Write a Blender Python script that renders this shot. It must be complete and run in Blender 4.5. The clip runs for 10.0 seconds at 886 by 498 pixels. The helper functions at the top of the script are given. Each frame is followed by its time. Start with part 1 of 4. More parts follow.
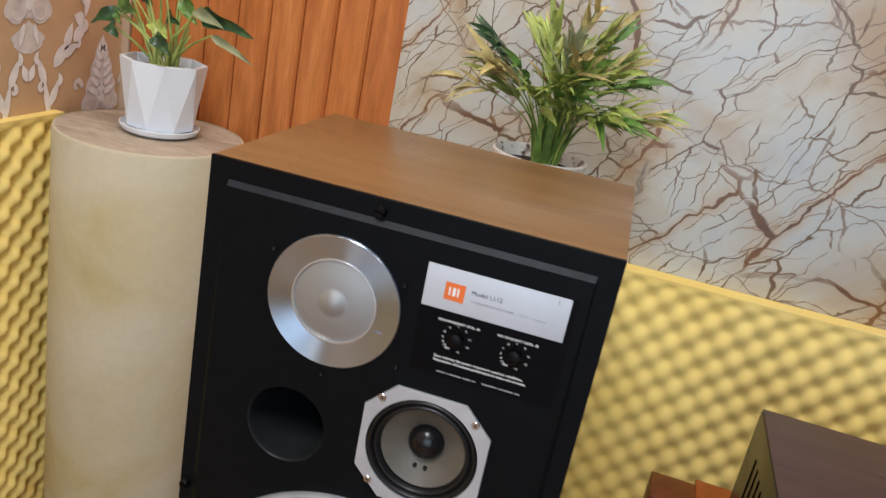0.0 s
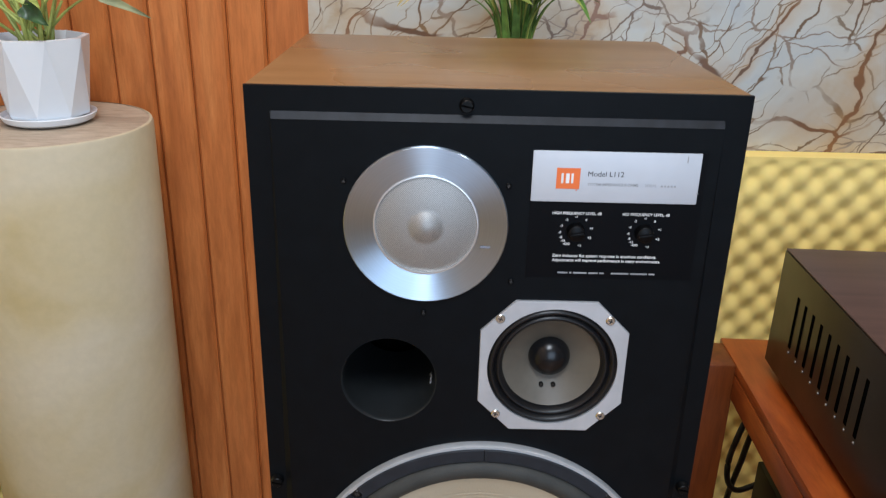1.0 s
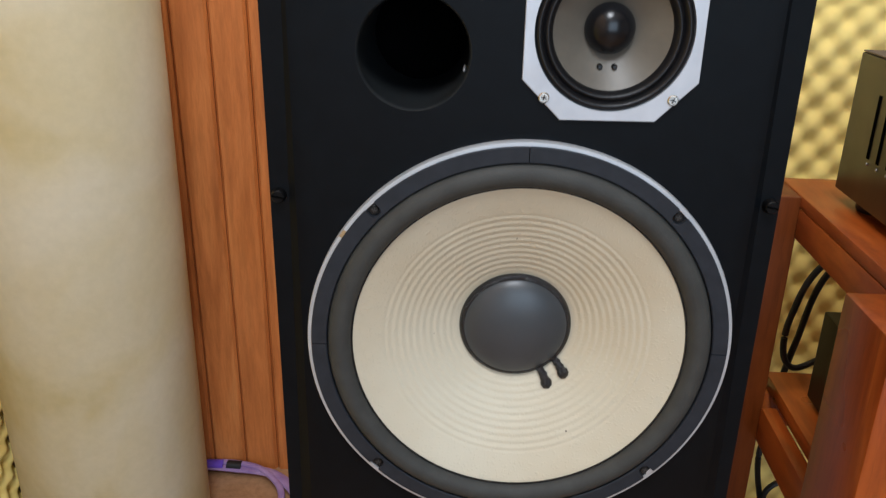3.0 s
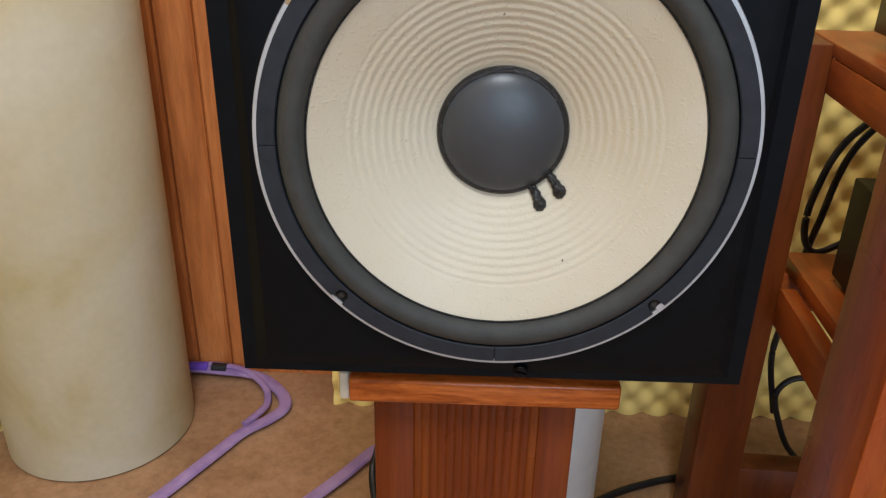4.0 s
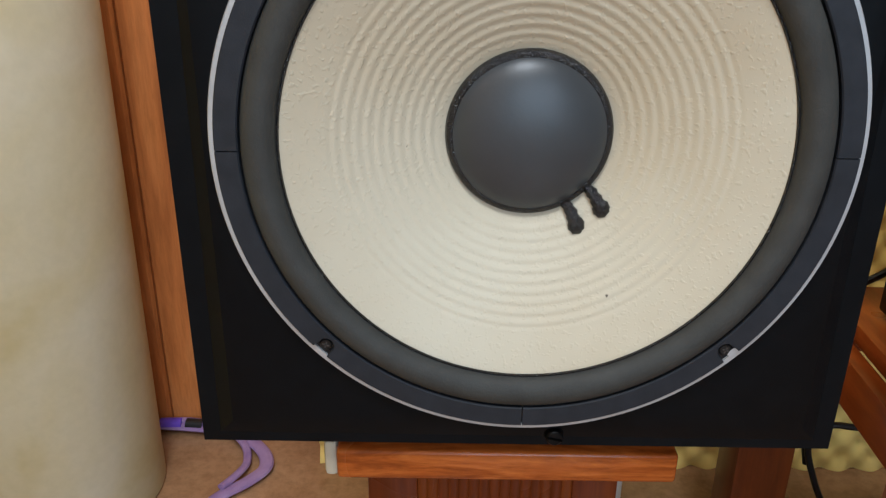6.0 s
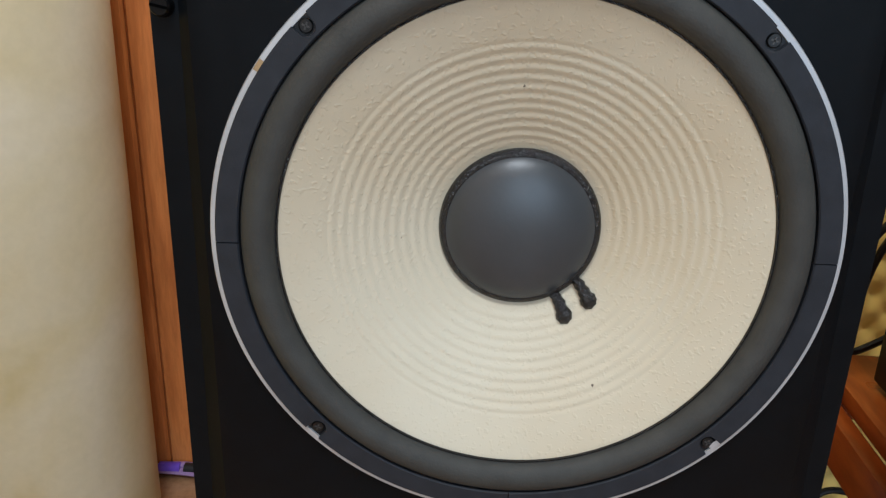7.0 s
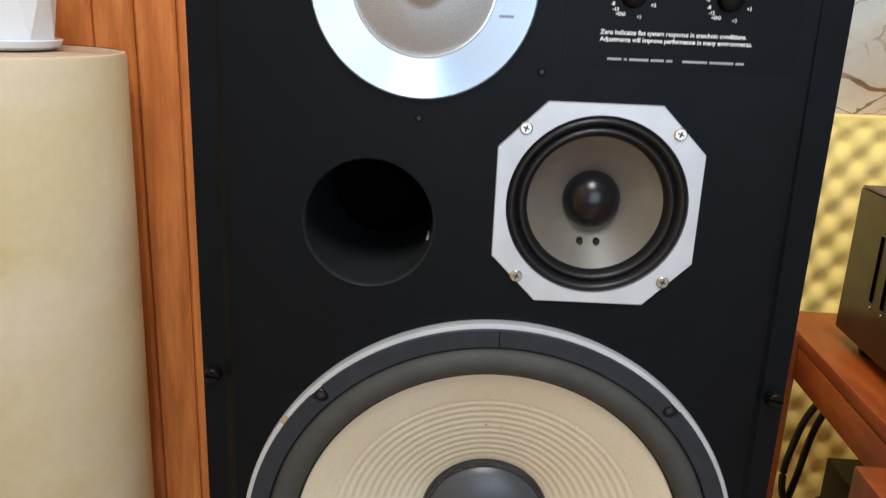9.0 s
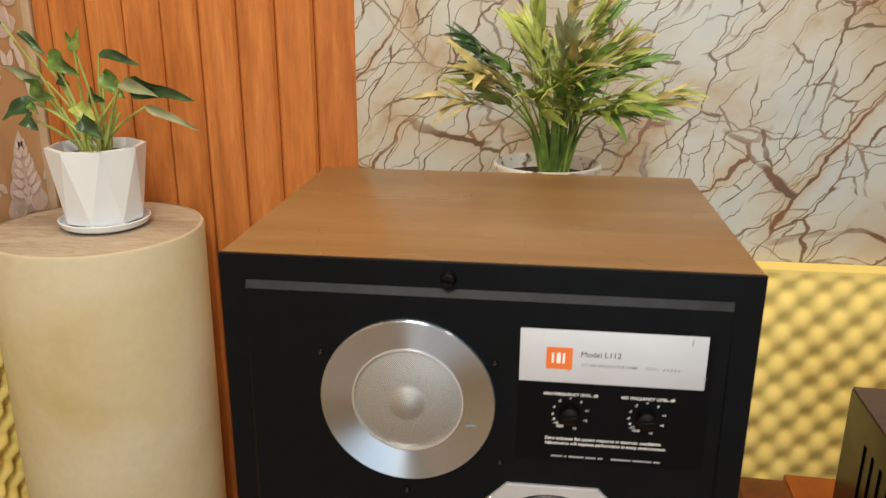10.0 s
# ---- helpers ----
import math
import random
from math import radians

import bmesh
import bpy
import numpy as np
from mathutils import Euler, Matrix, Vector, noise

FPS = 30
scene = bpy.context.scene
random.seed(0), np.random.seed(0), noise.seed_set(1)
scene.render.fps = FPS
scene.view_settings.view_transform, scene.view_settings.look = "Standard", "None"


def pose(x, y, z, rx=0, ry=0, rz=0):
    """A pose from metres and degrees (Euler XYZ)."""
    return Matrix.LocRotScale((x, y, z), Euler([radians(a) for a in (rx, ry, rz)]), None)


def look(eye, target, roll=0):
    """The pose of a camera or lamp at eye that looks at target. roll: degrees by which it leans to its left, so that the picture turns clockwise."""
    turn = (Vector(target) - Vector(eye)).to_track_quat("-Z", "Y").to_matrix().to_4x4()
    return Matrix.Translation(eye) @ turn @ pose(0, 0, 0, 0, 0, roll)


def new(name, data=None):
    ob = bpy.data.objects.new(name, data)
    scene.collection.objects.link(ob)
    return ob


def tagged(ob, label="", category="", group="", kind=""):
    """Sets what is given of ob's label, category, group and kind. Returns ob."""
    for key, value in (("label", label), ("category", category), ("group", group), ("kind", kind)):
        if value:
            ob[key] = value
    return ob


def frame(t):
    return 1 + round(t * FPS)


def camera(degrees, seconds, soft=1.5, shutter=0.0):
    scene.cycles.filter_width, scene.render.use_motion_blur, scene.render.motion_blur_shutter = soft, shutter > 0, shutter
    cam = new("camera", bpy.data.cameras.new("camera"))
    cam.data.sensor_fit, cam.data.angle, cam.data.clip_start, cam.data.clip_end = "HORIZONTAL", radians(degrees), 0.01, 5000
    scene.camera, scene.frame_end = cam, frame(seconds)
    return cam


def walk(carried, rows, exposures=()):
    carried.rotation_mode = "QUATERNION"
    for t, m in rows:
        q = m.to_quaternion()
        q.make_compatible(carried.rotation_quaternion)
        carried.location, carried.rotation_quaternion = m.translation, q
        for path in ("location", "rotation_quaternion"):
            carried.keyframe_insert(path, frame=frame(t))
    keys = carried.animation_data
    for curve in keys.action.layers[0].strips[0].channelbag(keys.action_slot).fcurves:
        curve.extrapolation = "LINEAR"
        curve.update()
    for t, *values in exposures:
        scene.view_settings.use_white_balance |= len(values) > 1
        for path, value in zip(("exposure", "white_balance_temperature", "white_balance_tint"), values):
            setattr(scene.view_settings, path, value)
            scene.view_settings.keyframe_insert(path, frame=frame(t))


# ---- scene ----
cam = camera(57.65, 10.0, 1.25, 0.15)
PATH = [
    (0, (0.1525, -0.6185, 1.4150), (-0.2004, 1.2368, 0.7567), 11.45),
    (0.3, (0.0574, -0.5844, 1.4098), (-0.1320, 1.3241, 0.8425), 8.78),
    (0.5, (0.0046, -0.5734, 1.3897), (0.0977, 1.3318, 0.7886), 7.13),
    (1, (-0.0404, -0.5685, 1.3333), (-0.0293, 1.2855, 0.5833), 1.40),
    (1.5, (-0.0381, -0.5678, 1.2969), (0.0263, 1.2784, 0.5304), 2.74),
    (2, (-0.0323, -0.5686, 1.2513), (-0.0009, 1.2677, 0.4594), 2.05),
    (2.5, (-0.0399, -0.5589, 1.1679), (-0.0307, 1.2928, 0.4121), 1.64),
    (3, (-0.0459, -0.5461, 1.0668), (-0.0818, 1.3099, 0.3223), 1.09),
    (3.2, (-0.0434, -0.5369, 1.0289), (-0.0715, 1.3008, 0.2402), 0.84),
    (4.3, (-0.0206, -0.4625, 0.9132), (-0.0906, 1.3303, 0.0294), 1.11),
    (4.5, (-0.0241, -0.4403, 0.8953), (-0.1403, 1.3448, 0.0009), 0.26),
    (5, (-0.0411, -0.4105, 0.8602), (-0.1714, 1.3634, -0.0542), 0.55),
    (5.5, (-0.0434, -0.3891, 0.8588), (-0.1002, 1.4185, 0.0046), 0.27),
    (6, (-0.0398, -0.3874, 0.8817), (-0.0557, 1.4555, 0.1051), 0.54),
    (6.2, (-0.0394, -0.3885, 0.8888), (-0.0525, 1.4605, 0.1267), 0.72),
    (7.3, (-0.0308, -0.3921, 0.9263), (-0.0677, 1.4860, 0.2397), 1.97),
    (7.5, (-0.0366, -0.3960, 0.9354), (-0.0657, 1.4796, 0.2417), 1.91),
    (8, (-0.0335, -0.4157, 0.9733), (-0.0798, 1.4721, 0.3143), 1.54),
    (8.5, (-0.0394, -0.4364, 1.0416), (-0.0541, 1.4757, 0.4552), 2.79),
    (9, (-0.0299, -0.4572, 1.1108), (-0.0491, 1.4586, 0.5370), 2.41),
    (9.5, (-0.0239, -0.4746, 1.2395), (-0.1809, 1.4225, 0.6260), 1.27),
    (9.7, (-0.0085, -0.4873, 1.3123), (-0.2126, 1.4048, 0.6972), 0.50),
    (10, (0.0322, -0.5004, 1.3970), (-0.1891, 1.3901, 0.7831), 0.35),
]
EXPOSURES = [(0.0, 0.19, 6000, 8), (0.5, 0.11, 5900, 7), (1.0, 0.27, 5600, 6), (1.6, 0.35, 5620, 7), (2.5, 0.42, 5700, 7), (3.2, 0.45, 5850, 6), (4.5, 0.52, 5800, 7), (6.0, 0.46, 5700, 4), (7.5, 0.47, 5760, 5), (8.5, 0.48, 6000, 7), (9.0, 0.60, 6100, 5), (9.5, 0.68, 6200, 8), (10.0, 0.34, 7150, 5)]
walk(cam, [(t, look(eye, target, roll)) for t, eye, target, roll in PATH], EXPOSURES)

# ---- light ----
world = bpy.data.worlds.new("world")
scene.world = world
world.use_nodes = True
world.node_tree.nodes["Background"].inputs[0].default_value = (1, 0.86, 0.7, 1)
world.node_tree.nodes["Background"].inputs[1].default_value = 0.02


def area(name, x, y, z, sx, sy, watts, colour, aim):
    data = bpy.data.lights.new(name, "AREA")
    data.shape, data.size, data.size_y, data.energy, data.color = "RECTANGLE", sx, sy, watts, colour
    ob = new(name, data)
    ob.matrix_world = look((x, y, z), aim)
    return ob


WARM = (1.0, 0.88, 0.75)
DAY = (0.70, 0.84, 1.0)
area("ceiling_lamp", -0.4, 0.25, 2.62, 0.5, 0.25, 9, WARM, (-0.4, 0.25, 0))
area("ceiling_lamp", 0.95, 0.05, 2.62, 0.14, 0.14, 7, WARM, (0.85, 0.15, 0))
area("ceiling_lamp", -0.05, -1.25, 2.62, 0.45, 0.8, 32, (0.98, 0.95, 0.94), (-0.05, -1.45, 0))
area("window_light", 0.5, -2.9, 1.45, 1.6, 1.7, 26, DAY, (0.2, 0.5, 0.9))

# ---- materials ----


def material(name, rough=0.5, metal=0.0):
    m = bpy.data.materials.new(name)
    m.use_nodes = True
    b = m.node_tree.nodes["Principled BSDF"]
    b.inputs["Roughness"].default_value, b.inputs["Metallic"].default_value = rough, metal
    return m, m.node_tree.nodes, m.node_tree.links, b


def coords(nodes, links, scale=(1, 1, 1), turn=(0, 0, 0), by_object=True):
    c = nodes.new("ShaderNodeTexCoord")
    mp = nodes.new("ShaderNodeMapping")
    mp.inputs["Scale"].default_value = scale
    mp.inputs["Rotation"].default_value = [radians(a) for a in turn]
    if by_object:
        info = nodes.new("ShaderNodeObjectInfo")
        mul = nodes.new("ShaderNodeVectorMath")
        mul.operation = "SCALE"
        mul.inputs[0].default_value = (7.0, 13.0, 17.0)
        links.new(info.outputs["Random"], mul.inputs["Scale"])
        links.new(mul.outputs[0], mp.inputs["Location"])
    links.new(c.outputs["Object"], mp.inputs["Vector"])
    return mp.outputs["Vector"]


def noise_tex(nodes, links, vec, scale, detail=4, rough=0.55, distort=0.0):
    n = nodes.new("ShaderNodeTexNoise")
    n.inputs["Scale"].default_value, n.inputs["Detail"].default_value = scale, detail
    n.inputs["Roughness"].default_value, n.inputs["Distortion"].default_value = rough, distort
    links.new(vec, n.inputs["Vector"])
    return n.outputs["Fac"]


def ramp(nodes, links, fac, stops):
    r = nodes.new("ShaderNodeValToRGB")
    e = r.color_ramp.elements
    while len(e) < len(stops):
        e.new(0.5)
    for el, (p, c) in zip(e, stops):
        el.position, el.color = p, (*c, 1) if len(c) == 3 else c
    links.new(fac, r.inputs["Fac"])
    return r.outputs["Color"]


def mix(nodes, links, fac, a, b, how="MIX"):
    m = nodes.new("ShaderNodeMix")
    m.data_type, m.blend_type = "RGBA", how
    for k, v in ((0, fac), (6, a), (7, b)):
        if isinstance(v, (int, float)):
            m.inputs[k].default_value = v
        elif isinstance(v, tuple):
            m.inputs[k].default_value = (*v, 1)
        else:
            links.new(v, m.inputs[k])
    return m.outputs[2]


def bump(nodes, links, height, strength, dist, shader, after=None):
    b = nodes.new("ShaderNodeBump")
    b.inputs["Strength"].default_value, b.inputs["Distance"].default_value = strength, dist
    links.new(height, b.inputs["Height"])
    if after:
        links.new(after, b.inputs["Normal"])
    links.new(b.outputs["Normal"], shader.inputs["Normal"])
    return b.outputs["Normal"]


def plain(name, colour, rough=0.5, metal=0.0, vary=0.15, scale=30.0, relief=0.1, dist=0.0005, gloss=0.5):
    """A painted, moulded or cast surface with faint unevenness."""
    m, n, l, b = material(name, rough, metal)
    b.inputs["Specular IOR Level"].default_value = gloss
    v = coords(n, l)
    f = noise_tex(n, l, v, scale, 5)
    dark = tuple(c * (1 - vary) for c in colour)
    light = tuple(min(1, c * (1 + vary)) for c in colour)
    l.new(ramp(n, l, f, [(0.3, dark), (0.7, light)]), b.inputs["Base Color"])
    big = noise_tex(n, l, v, scale * 0.15, 3)
    rr = n.new("ShaderNodeMapRange")
    rr.inputs["To Min"].default_value, rr.inputs["To Max"].default_value = max(0, rough - 0.08), min(1, rough + 0.08)
    l.new(big, rr.inputs["Value"])
    l.new(rr.outputs[0], b.inputs["Roughness"])
    if relief:
        bump(n, l, noise_tex(n, l, v, scale * 12, 3), relief, dist, b)
    return m


def wood(name, dark, mid, light, stretch, rough=0.4, knots=0.0, fine=1.0, by_object=True, contrast=0.5, streaky=0.65):
    """Wood with grain along the axis whose stretch is small."""
    m, n, l, b = material(name, rough)
    b.inputs["Specular IOR Level"].default_value = 0.32
    v = coords(n, l, stretch, (0, 0, 0), by_object)
    bands = noise_tex(n, l, v, 2.0 * fine, 6, 0.6, 0.6 + knots)
    grain = noise_tex(n, l, v, 14.0 * fine, 5, 0.7, 0.3)
    base = ramp(n, l, bands, [(0.5 - contrast * 0.5, dark), (0.5, mid), (0.5 + contrast * 0.4, light)])
    streak = ramp(n, l, grain, [(0.35, (0.62, 0.58, 0.55)), (0.6, (1.05, 1.05, 1.05))])
    l.new(mix(n, l, streaky, base, streak, "MULTIPLY"), b.inputs["Base Color"])
    sheen = n.new("ShaderNodeMapRange")
    sheen.inputs["From Min"].default_value, sheen.inputs["From Max"].default_value = 0.3, 0.7
    sheen.inputs["To Min"].default_value, sheen.inputs["To Max"].default_value = rough - 0.06, rough + 0.10
    l.new(noise_tex(n, l, coords(n, l, (1, 1, 1), (0, 0, 0), by_object), 6, 2, 0.4), sheen.inputs["Value"])
    l.new(sheen.outputs[0], b.inputs["Roughness"])
    bump(n, l, grain, 0.12, 0.0006, b)
    return m


black_paint = plain("black_paint", (0.0024, 0.0034, 0.0047), 0.46, vary=0.2, scale=60, relief=0.12, dist=0.0003, gloss=0.11)
rim_paint = plain("rim_paint", (0.0024, 0.0034, 0.0047), 0.46, vary=0.2, scale=60, relief=0.12, dist=0.0003, gloss=0.11)
panel_black = plain("panel_black", (0.0015, 0.0018, 0.0028), 0.40, vary=0.1, relief=0.0, gloss=0.10)
rubber = plain("rubber", (0.006, 0.006, 0.007), 0.38, vary=0.2, relief=0.1, gloss=0.35)
knob_black = plain("knob_black", (0.0020, 0.0020, 0.0024), 0.42, vary=0.1, relief=0.0, gloss=0.16)
port_black = plain("port_black", (0.016, 0.018, 0.019), 0.36, vary=0.2, gloss=0.3)
gasket_mat = plain("gasket_mat", (0.015, 0.018, 0.024), 0.60, vary=0.2, scale=90, relief=0.25, dist=0.0004, gloss=0.3)
surround_mat = plain("surround_mat", (0.038, 0.039, 0.036), 0.62, vary=0.16, scale=60, relief=0.45, dist=0.0006, gloss=0.35)
# black baffle paint made paler, as the ceiling light on the top chamfer
lit_chamfer_mat = plain("lit_chamfer_mat", (0.008, 0.010, 0.014), 0.5, vary=0.5, scale=70, gloss=0.22)
glue = plain("glue", (0.004, 0.004, 0.005), 0.14, vary=0.2, scale=60, relief=0.9, dist=0.0016)
dust_cap_mat = plain("dust_cap_mat", (0.040, 0.045, 0.050), 0.36, vary=0.12, scale=25, relief=0.25, dist=0.0003)
mid_cap_mat = plain("mid_cap_mat", (0.005, 0.005, 0.006), 0.26, vary=0.1, gloss=0.35)
mid_cone_mat = plain("mid_cone_mat", (0.105, 0.094, 0.075), 0.45, vary=0.12, scale=60, relief=0.2, dist=0.0003)
screw_dark = plain("screw_dark", (0.02, 0.02, 0.02), 0.3, 0.6)
screw_slot = plain("screw_slot", (0.06, 0.06, 0.06), 0.5, 0.4)
screw_steel = plain("screw_steel", (0.55, 0.53, 0.48), 0.28, 1.0)
white_print = plain("white_print", (0.75, 0.76, 0.76), 0.5, relief=0)
grey_print = plain("grey_print", (0.30, 0.31, 0.33), 0.5, relief=0)
dark_print = plain("dark_print", (0.02, 0.02, 0.025), 0.5, relief=0)
faint_print = plain("faint_print", (0.33, 0.35, 0.38), 0.5, relief=0)
faded_print = plain("faded_print", (0.20, 0.22, 0.27), 0.5, relief=0)
orange_print = plain("orange_print", (0.72, 0.16, 0.030), 0.45, vary=0.06, relief=0)
plate_mat = plain("plate_mat", (0.52, 0.56, 0.62), 0.52, 0.10, vary=0.05, scale=20, relief=0.05)
mid_plate_mat = plain("mid_plate_mat", (0.50, 0.52, 0.55), 0.46, 0.45, vary=0.08, scale=40, relief=0.15, dist=0.0002)
rim_alu = plain("rim_alu", (0.48, 0.50, 0.52), 0.5, 0.5, vary=0.1)
tan_wear = plain("tan_wear", (0.32, 0.22, 0.11), 0.6)
pot_white = plain("pot_white", (0.77, 0.82, 0.88), 0.35, vary=0.03, scale=8, relief=0.05)
column_white = plain("column_white", (0.80, 0.82, 0.80), 0.5, vary=0.05)
soil = plain("soil", (0.035, 0.026, 0.02), 0.9, vary=0.5, scale=80, relief=1.0, dist=0.004)
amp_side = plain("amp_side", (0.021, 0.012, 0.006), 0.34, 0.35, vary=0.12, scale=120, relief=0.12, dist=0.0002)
stud_mat = plain("stud_mat", (0.22, 0.20, 0.18), 0.4, 0.5, vary=0.1)
slot_black = plain("slot_black", (0.002, 0.002, 0.002), 0.9, relief=0, gloss=0.0)
box_black = plain("box_black", (0.006, 0.005, 0.005), 0.45, gloss=0.2)
cable_black = plain("cable_black", (0.008, 0.008, 0.009), 0.45, vary=0.2)
silver = plain("silver", (0.72, 0.72, 0.72), 0.3, 0.8, vary=0.05)
plaster = plain("plaster", (0.50, 0.49, 0.47), 0.8, vary=0.05, scale=6)
ceiling_mat = plain("ceiling_mat", (0.78, 0.75, 0.70), 0.8, vary=0.03, scale=4)
trim_grey = plain("trim_grey", (0.50, 0.36, 0.24), 0.5, vary=0.1, scale=10)
motif_mat = plain("motif_mat", (0.68, 0.60, 0.56), 0.42, vary=0.12, scale=45, relief=0.3, dist=0.0006)
motif_light = plain("motif_light", (0.80, 0.75, 0.72), 0.42, vary=0.12, scale=45, relief=0.3, dist=0.0006)
felt = plain("felt", (0.5, 0.46, 0.36), 0.9)
leaf_green = plain("leaf_green", (0.12, 0.22, 0.045), 0.36, vary=0.6, scale=45)
leaf_dark = plain("leaf_dark", (0.036, 0.085, 0.030), 0.30, vary=0.6, scale=45)
leaf_lime = plain("leaf_lime", (0.31, 0.37, 0.085), 0.38, vary=0.45, scale=45)
leaf_pale = plain("leaf_pale", (0.26, 0.28, 0.15), 0.5, vary=0.25, scale=18)
leaf_straw = plain("leaf_straw", (0.44, 0.36, 0.14), 0.5, vary=0.45, scale=45)
stem_mat = plain("stem_mat", (0.36, 0.42, 0.11), 0.45, vary=0.3, scale=25)

plank_wood = wood("plank_wood", (0.39, 0.120, 0.030), (0.55, 0.188, 0.049), (0.66, 0.260, 0.077), (8, 8, 0.9), 0.42, 0.6, contrast=0.6, streaky=0.5)
cabinet_wood = wood("cabinet_wood", (0.14, 0.070, 0.026), (0.20, 0.108, 0.042), (0.25, 0.142, 0.060), (1.0, 14, 14), 0.27, 0.1, contrast=0.8, streaky=0.2)
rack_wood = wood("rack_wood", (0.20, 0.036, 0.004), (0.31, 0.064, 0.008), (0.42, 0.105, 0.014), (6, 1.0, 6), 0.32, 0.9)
# rack wood with the shade on its rear legs and foot rail mixed in
rack_shade_wood = wood("rack_shade_wood", (0.075, 0.016, 0.003), (0.13, 0.030, 0.005), (0.19, 0.048, 0.008), (7, 7, 0.8), 0.36, 0.2)
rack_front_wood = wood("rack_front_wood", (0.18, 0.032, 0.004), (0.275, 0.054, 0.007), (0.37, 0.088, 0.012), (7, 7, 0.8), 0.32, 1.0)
stand_wood = wood("stand_wood", (0.17, 0.036, 0.006), (0.33, 0.080, 0.012), (0.44, 0.125, 0.022), (4, 12, 34), 0.22, 1.6, contrast=0.42)
# reddish wood, darkened by the shade that the loudspeaker throws on the post
shaded_post_wood = wood("shaded_post_wood", (0.08, 0.013, 0.002), (0.14, 0.026, 0.003), (0.21, 0.050, 0.006), (16, 12, 0.6), 0.24, 0.1, contrast=0.6, streaky=0.6)


def brushed_ring():
    m, n, l, b = material("brushed_aluminium", 0.30, 1.0)
    v = coords(n, l, (1, 1, 1), (0, 0, 0), False)
    b.inputs["Base Color"].default_value = (0.62, 0.71, 0.82, 1)
    b.inputs["Anisotropic"].default_value = 0.94
    b.inputs["Anisotropic Rotation"].default_value = 0.25
    t = n.new("ShaderNodeTangent")
    t.direction_type, t.axis = "RADIAL", "Y"
    l.new(t.outputs[0], b.inputs["Tangent"])
    sp = n.new("ShaderNodeSeparateXYZ")
    l.new(v, sp.inputs[0])
    r = n.new("ShaderNodeVectorMath")
    r.operation = "LENGTH"
    l.new(v, r.inputs[0])
    turned = n.new("ShaderNodeTexNoise")
    turned.noise_dimensions = "1D"
    turned.inputs["Scale"].default_value, turned.inputs["Detail"].default_value = 900, 2
    l.new(r.outputs["Value"], turned.inputs["W"])
    mr = n.new("ShaderNodeMapRange")
    mr.inputs["To Min"].default_value, mr.inputs["To Max"].default_value = 0.25, 0.31
    l.new(turned.outputs["Fac"], mr.inputs["Value"])
    fine = ramp(n, l, mr.outputs[0], [(0.25, (0.42, 0.50, 0.60)), (0.31, (0.50, 0.59, 0.70))])
    l.new(fine, b.inputs["Base Color"])
    return m


alu_ring = brushed_ring()


def mesh_grille():
    m, n, l, b = material("mesh_grille", 0.45, 0.55)
    v = coords(n, l, (1, 0, 1), (0, 0, 0), False)
    ck = n.new("ShaderNodeTexVoronoi")
    ck.voronoi_dimensions = "2D"
    ck.inputs["Scale"].default_value, ck.inputs["Randomness"].default_value = 1000, 0.0
    sep, com = n.new("ShaderNodeSeparateXYZ"), n.new("ShaderNodeCombineXYZ")
    l.new(v, sep.inputs[0])
    l.new(sep.outputs["X"], com.inputs["X"])
    l.new(sep.outputs["Z"], com.inputs["Y"])
    turn = n.new("ShaderNodeMapping")
    turn.inputs["Rotation"].default_value = (0, 0, radians(38))
    l.new(com.outputs[0], turn.inputs["Vector"])
    l.new(turn.outputs[0], ck.inputs["Vector"])
    l.new(ramp(n, l, ck.outputs["Distance"], [(0.2, (0.20, 0.20, 0.195)), (0.6, (0.46, 0.46, 0.45))]), b.inputs["Base Color"])
    bump(n, l, ck.outputs["Distance"], 0.3, 0.0004, b)
    return m


grille_mat = mesh_grille()


def cone_paper():
    m, n, l, b = material("cone_paper", 0.62)
    v = coords(n, l, (1, 1, 1), (0, 0, 0), False)
    big = noise_tex(n, l, v, 7, 4)
    paper = ramp(n, l, big, [(0.32, (0.50, 0.435, 0.310)), (0.68, (0.555, 0.518, 0.405))])
    dots = noise_tex(n, l, v, 150, 2, 0.4)
    l.new(mix(n, l, ramp(n, l, dots, [(0.785, (0, 0, 0)), (0.81, (1, 1, 1))]), paper, (0.10, 0.08, 0.06)), b.inputs["Base Color"])
    speck = noise_tex(n, l, v, 430, 1, 0.4)
    lump = ramp(n, l, speck, [(0.56, (0, 0, 0)), (0.74, (1, 1, 1))])
    bump(n, l, lump, 0.34, 0.0006, b)
    return m


cone_mat = cone_paper()


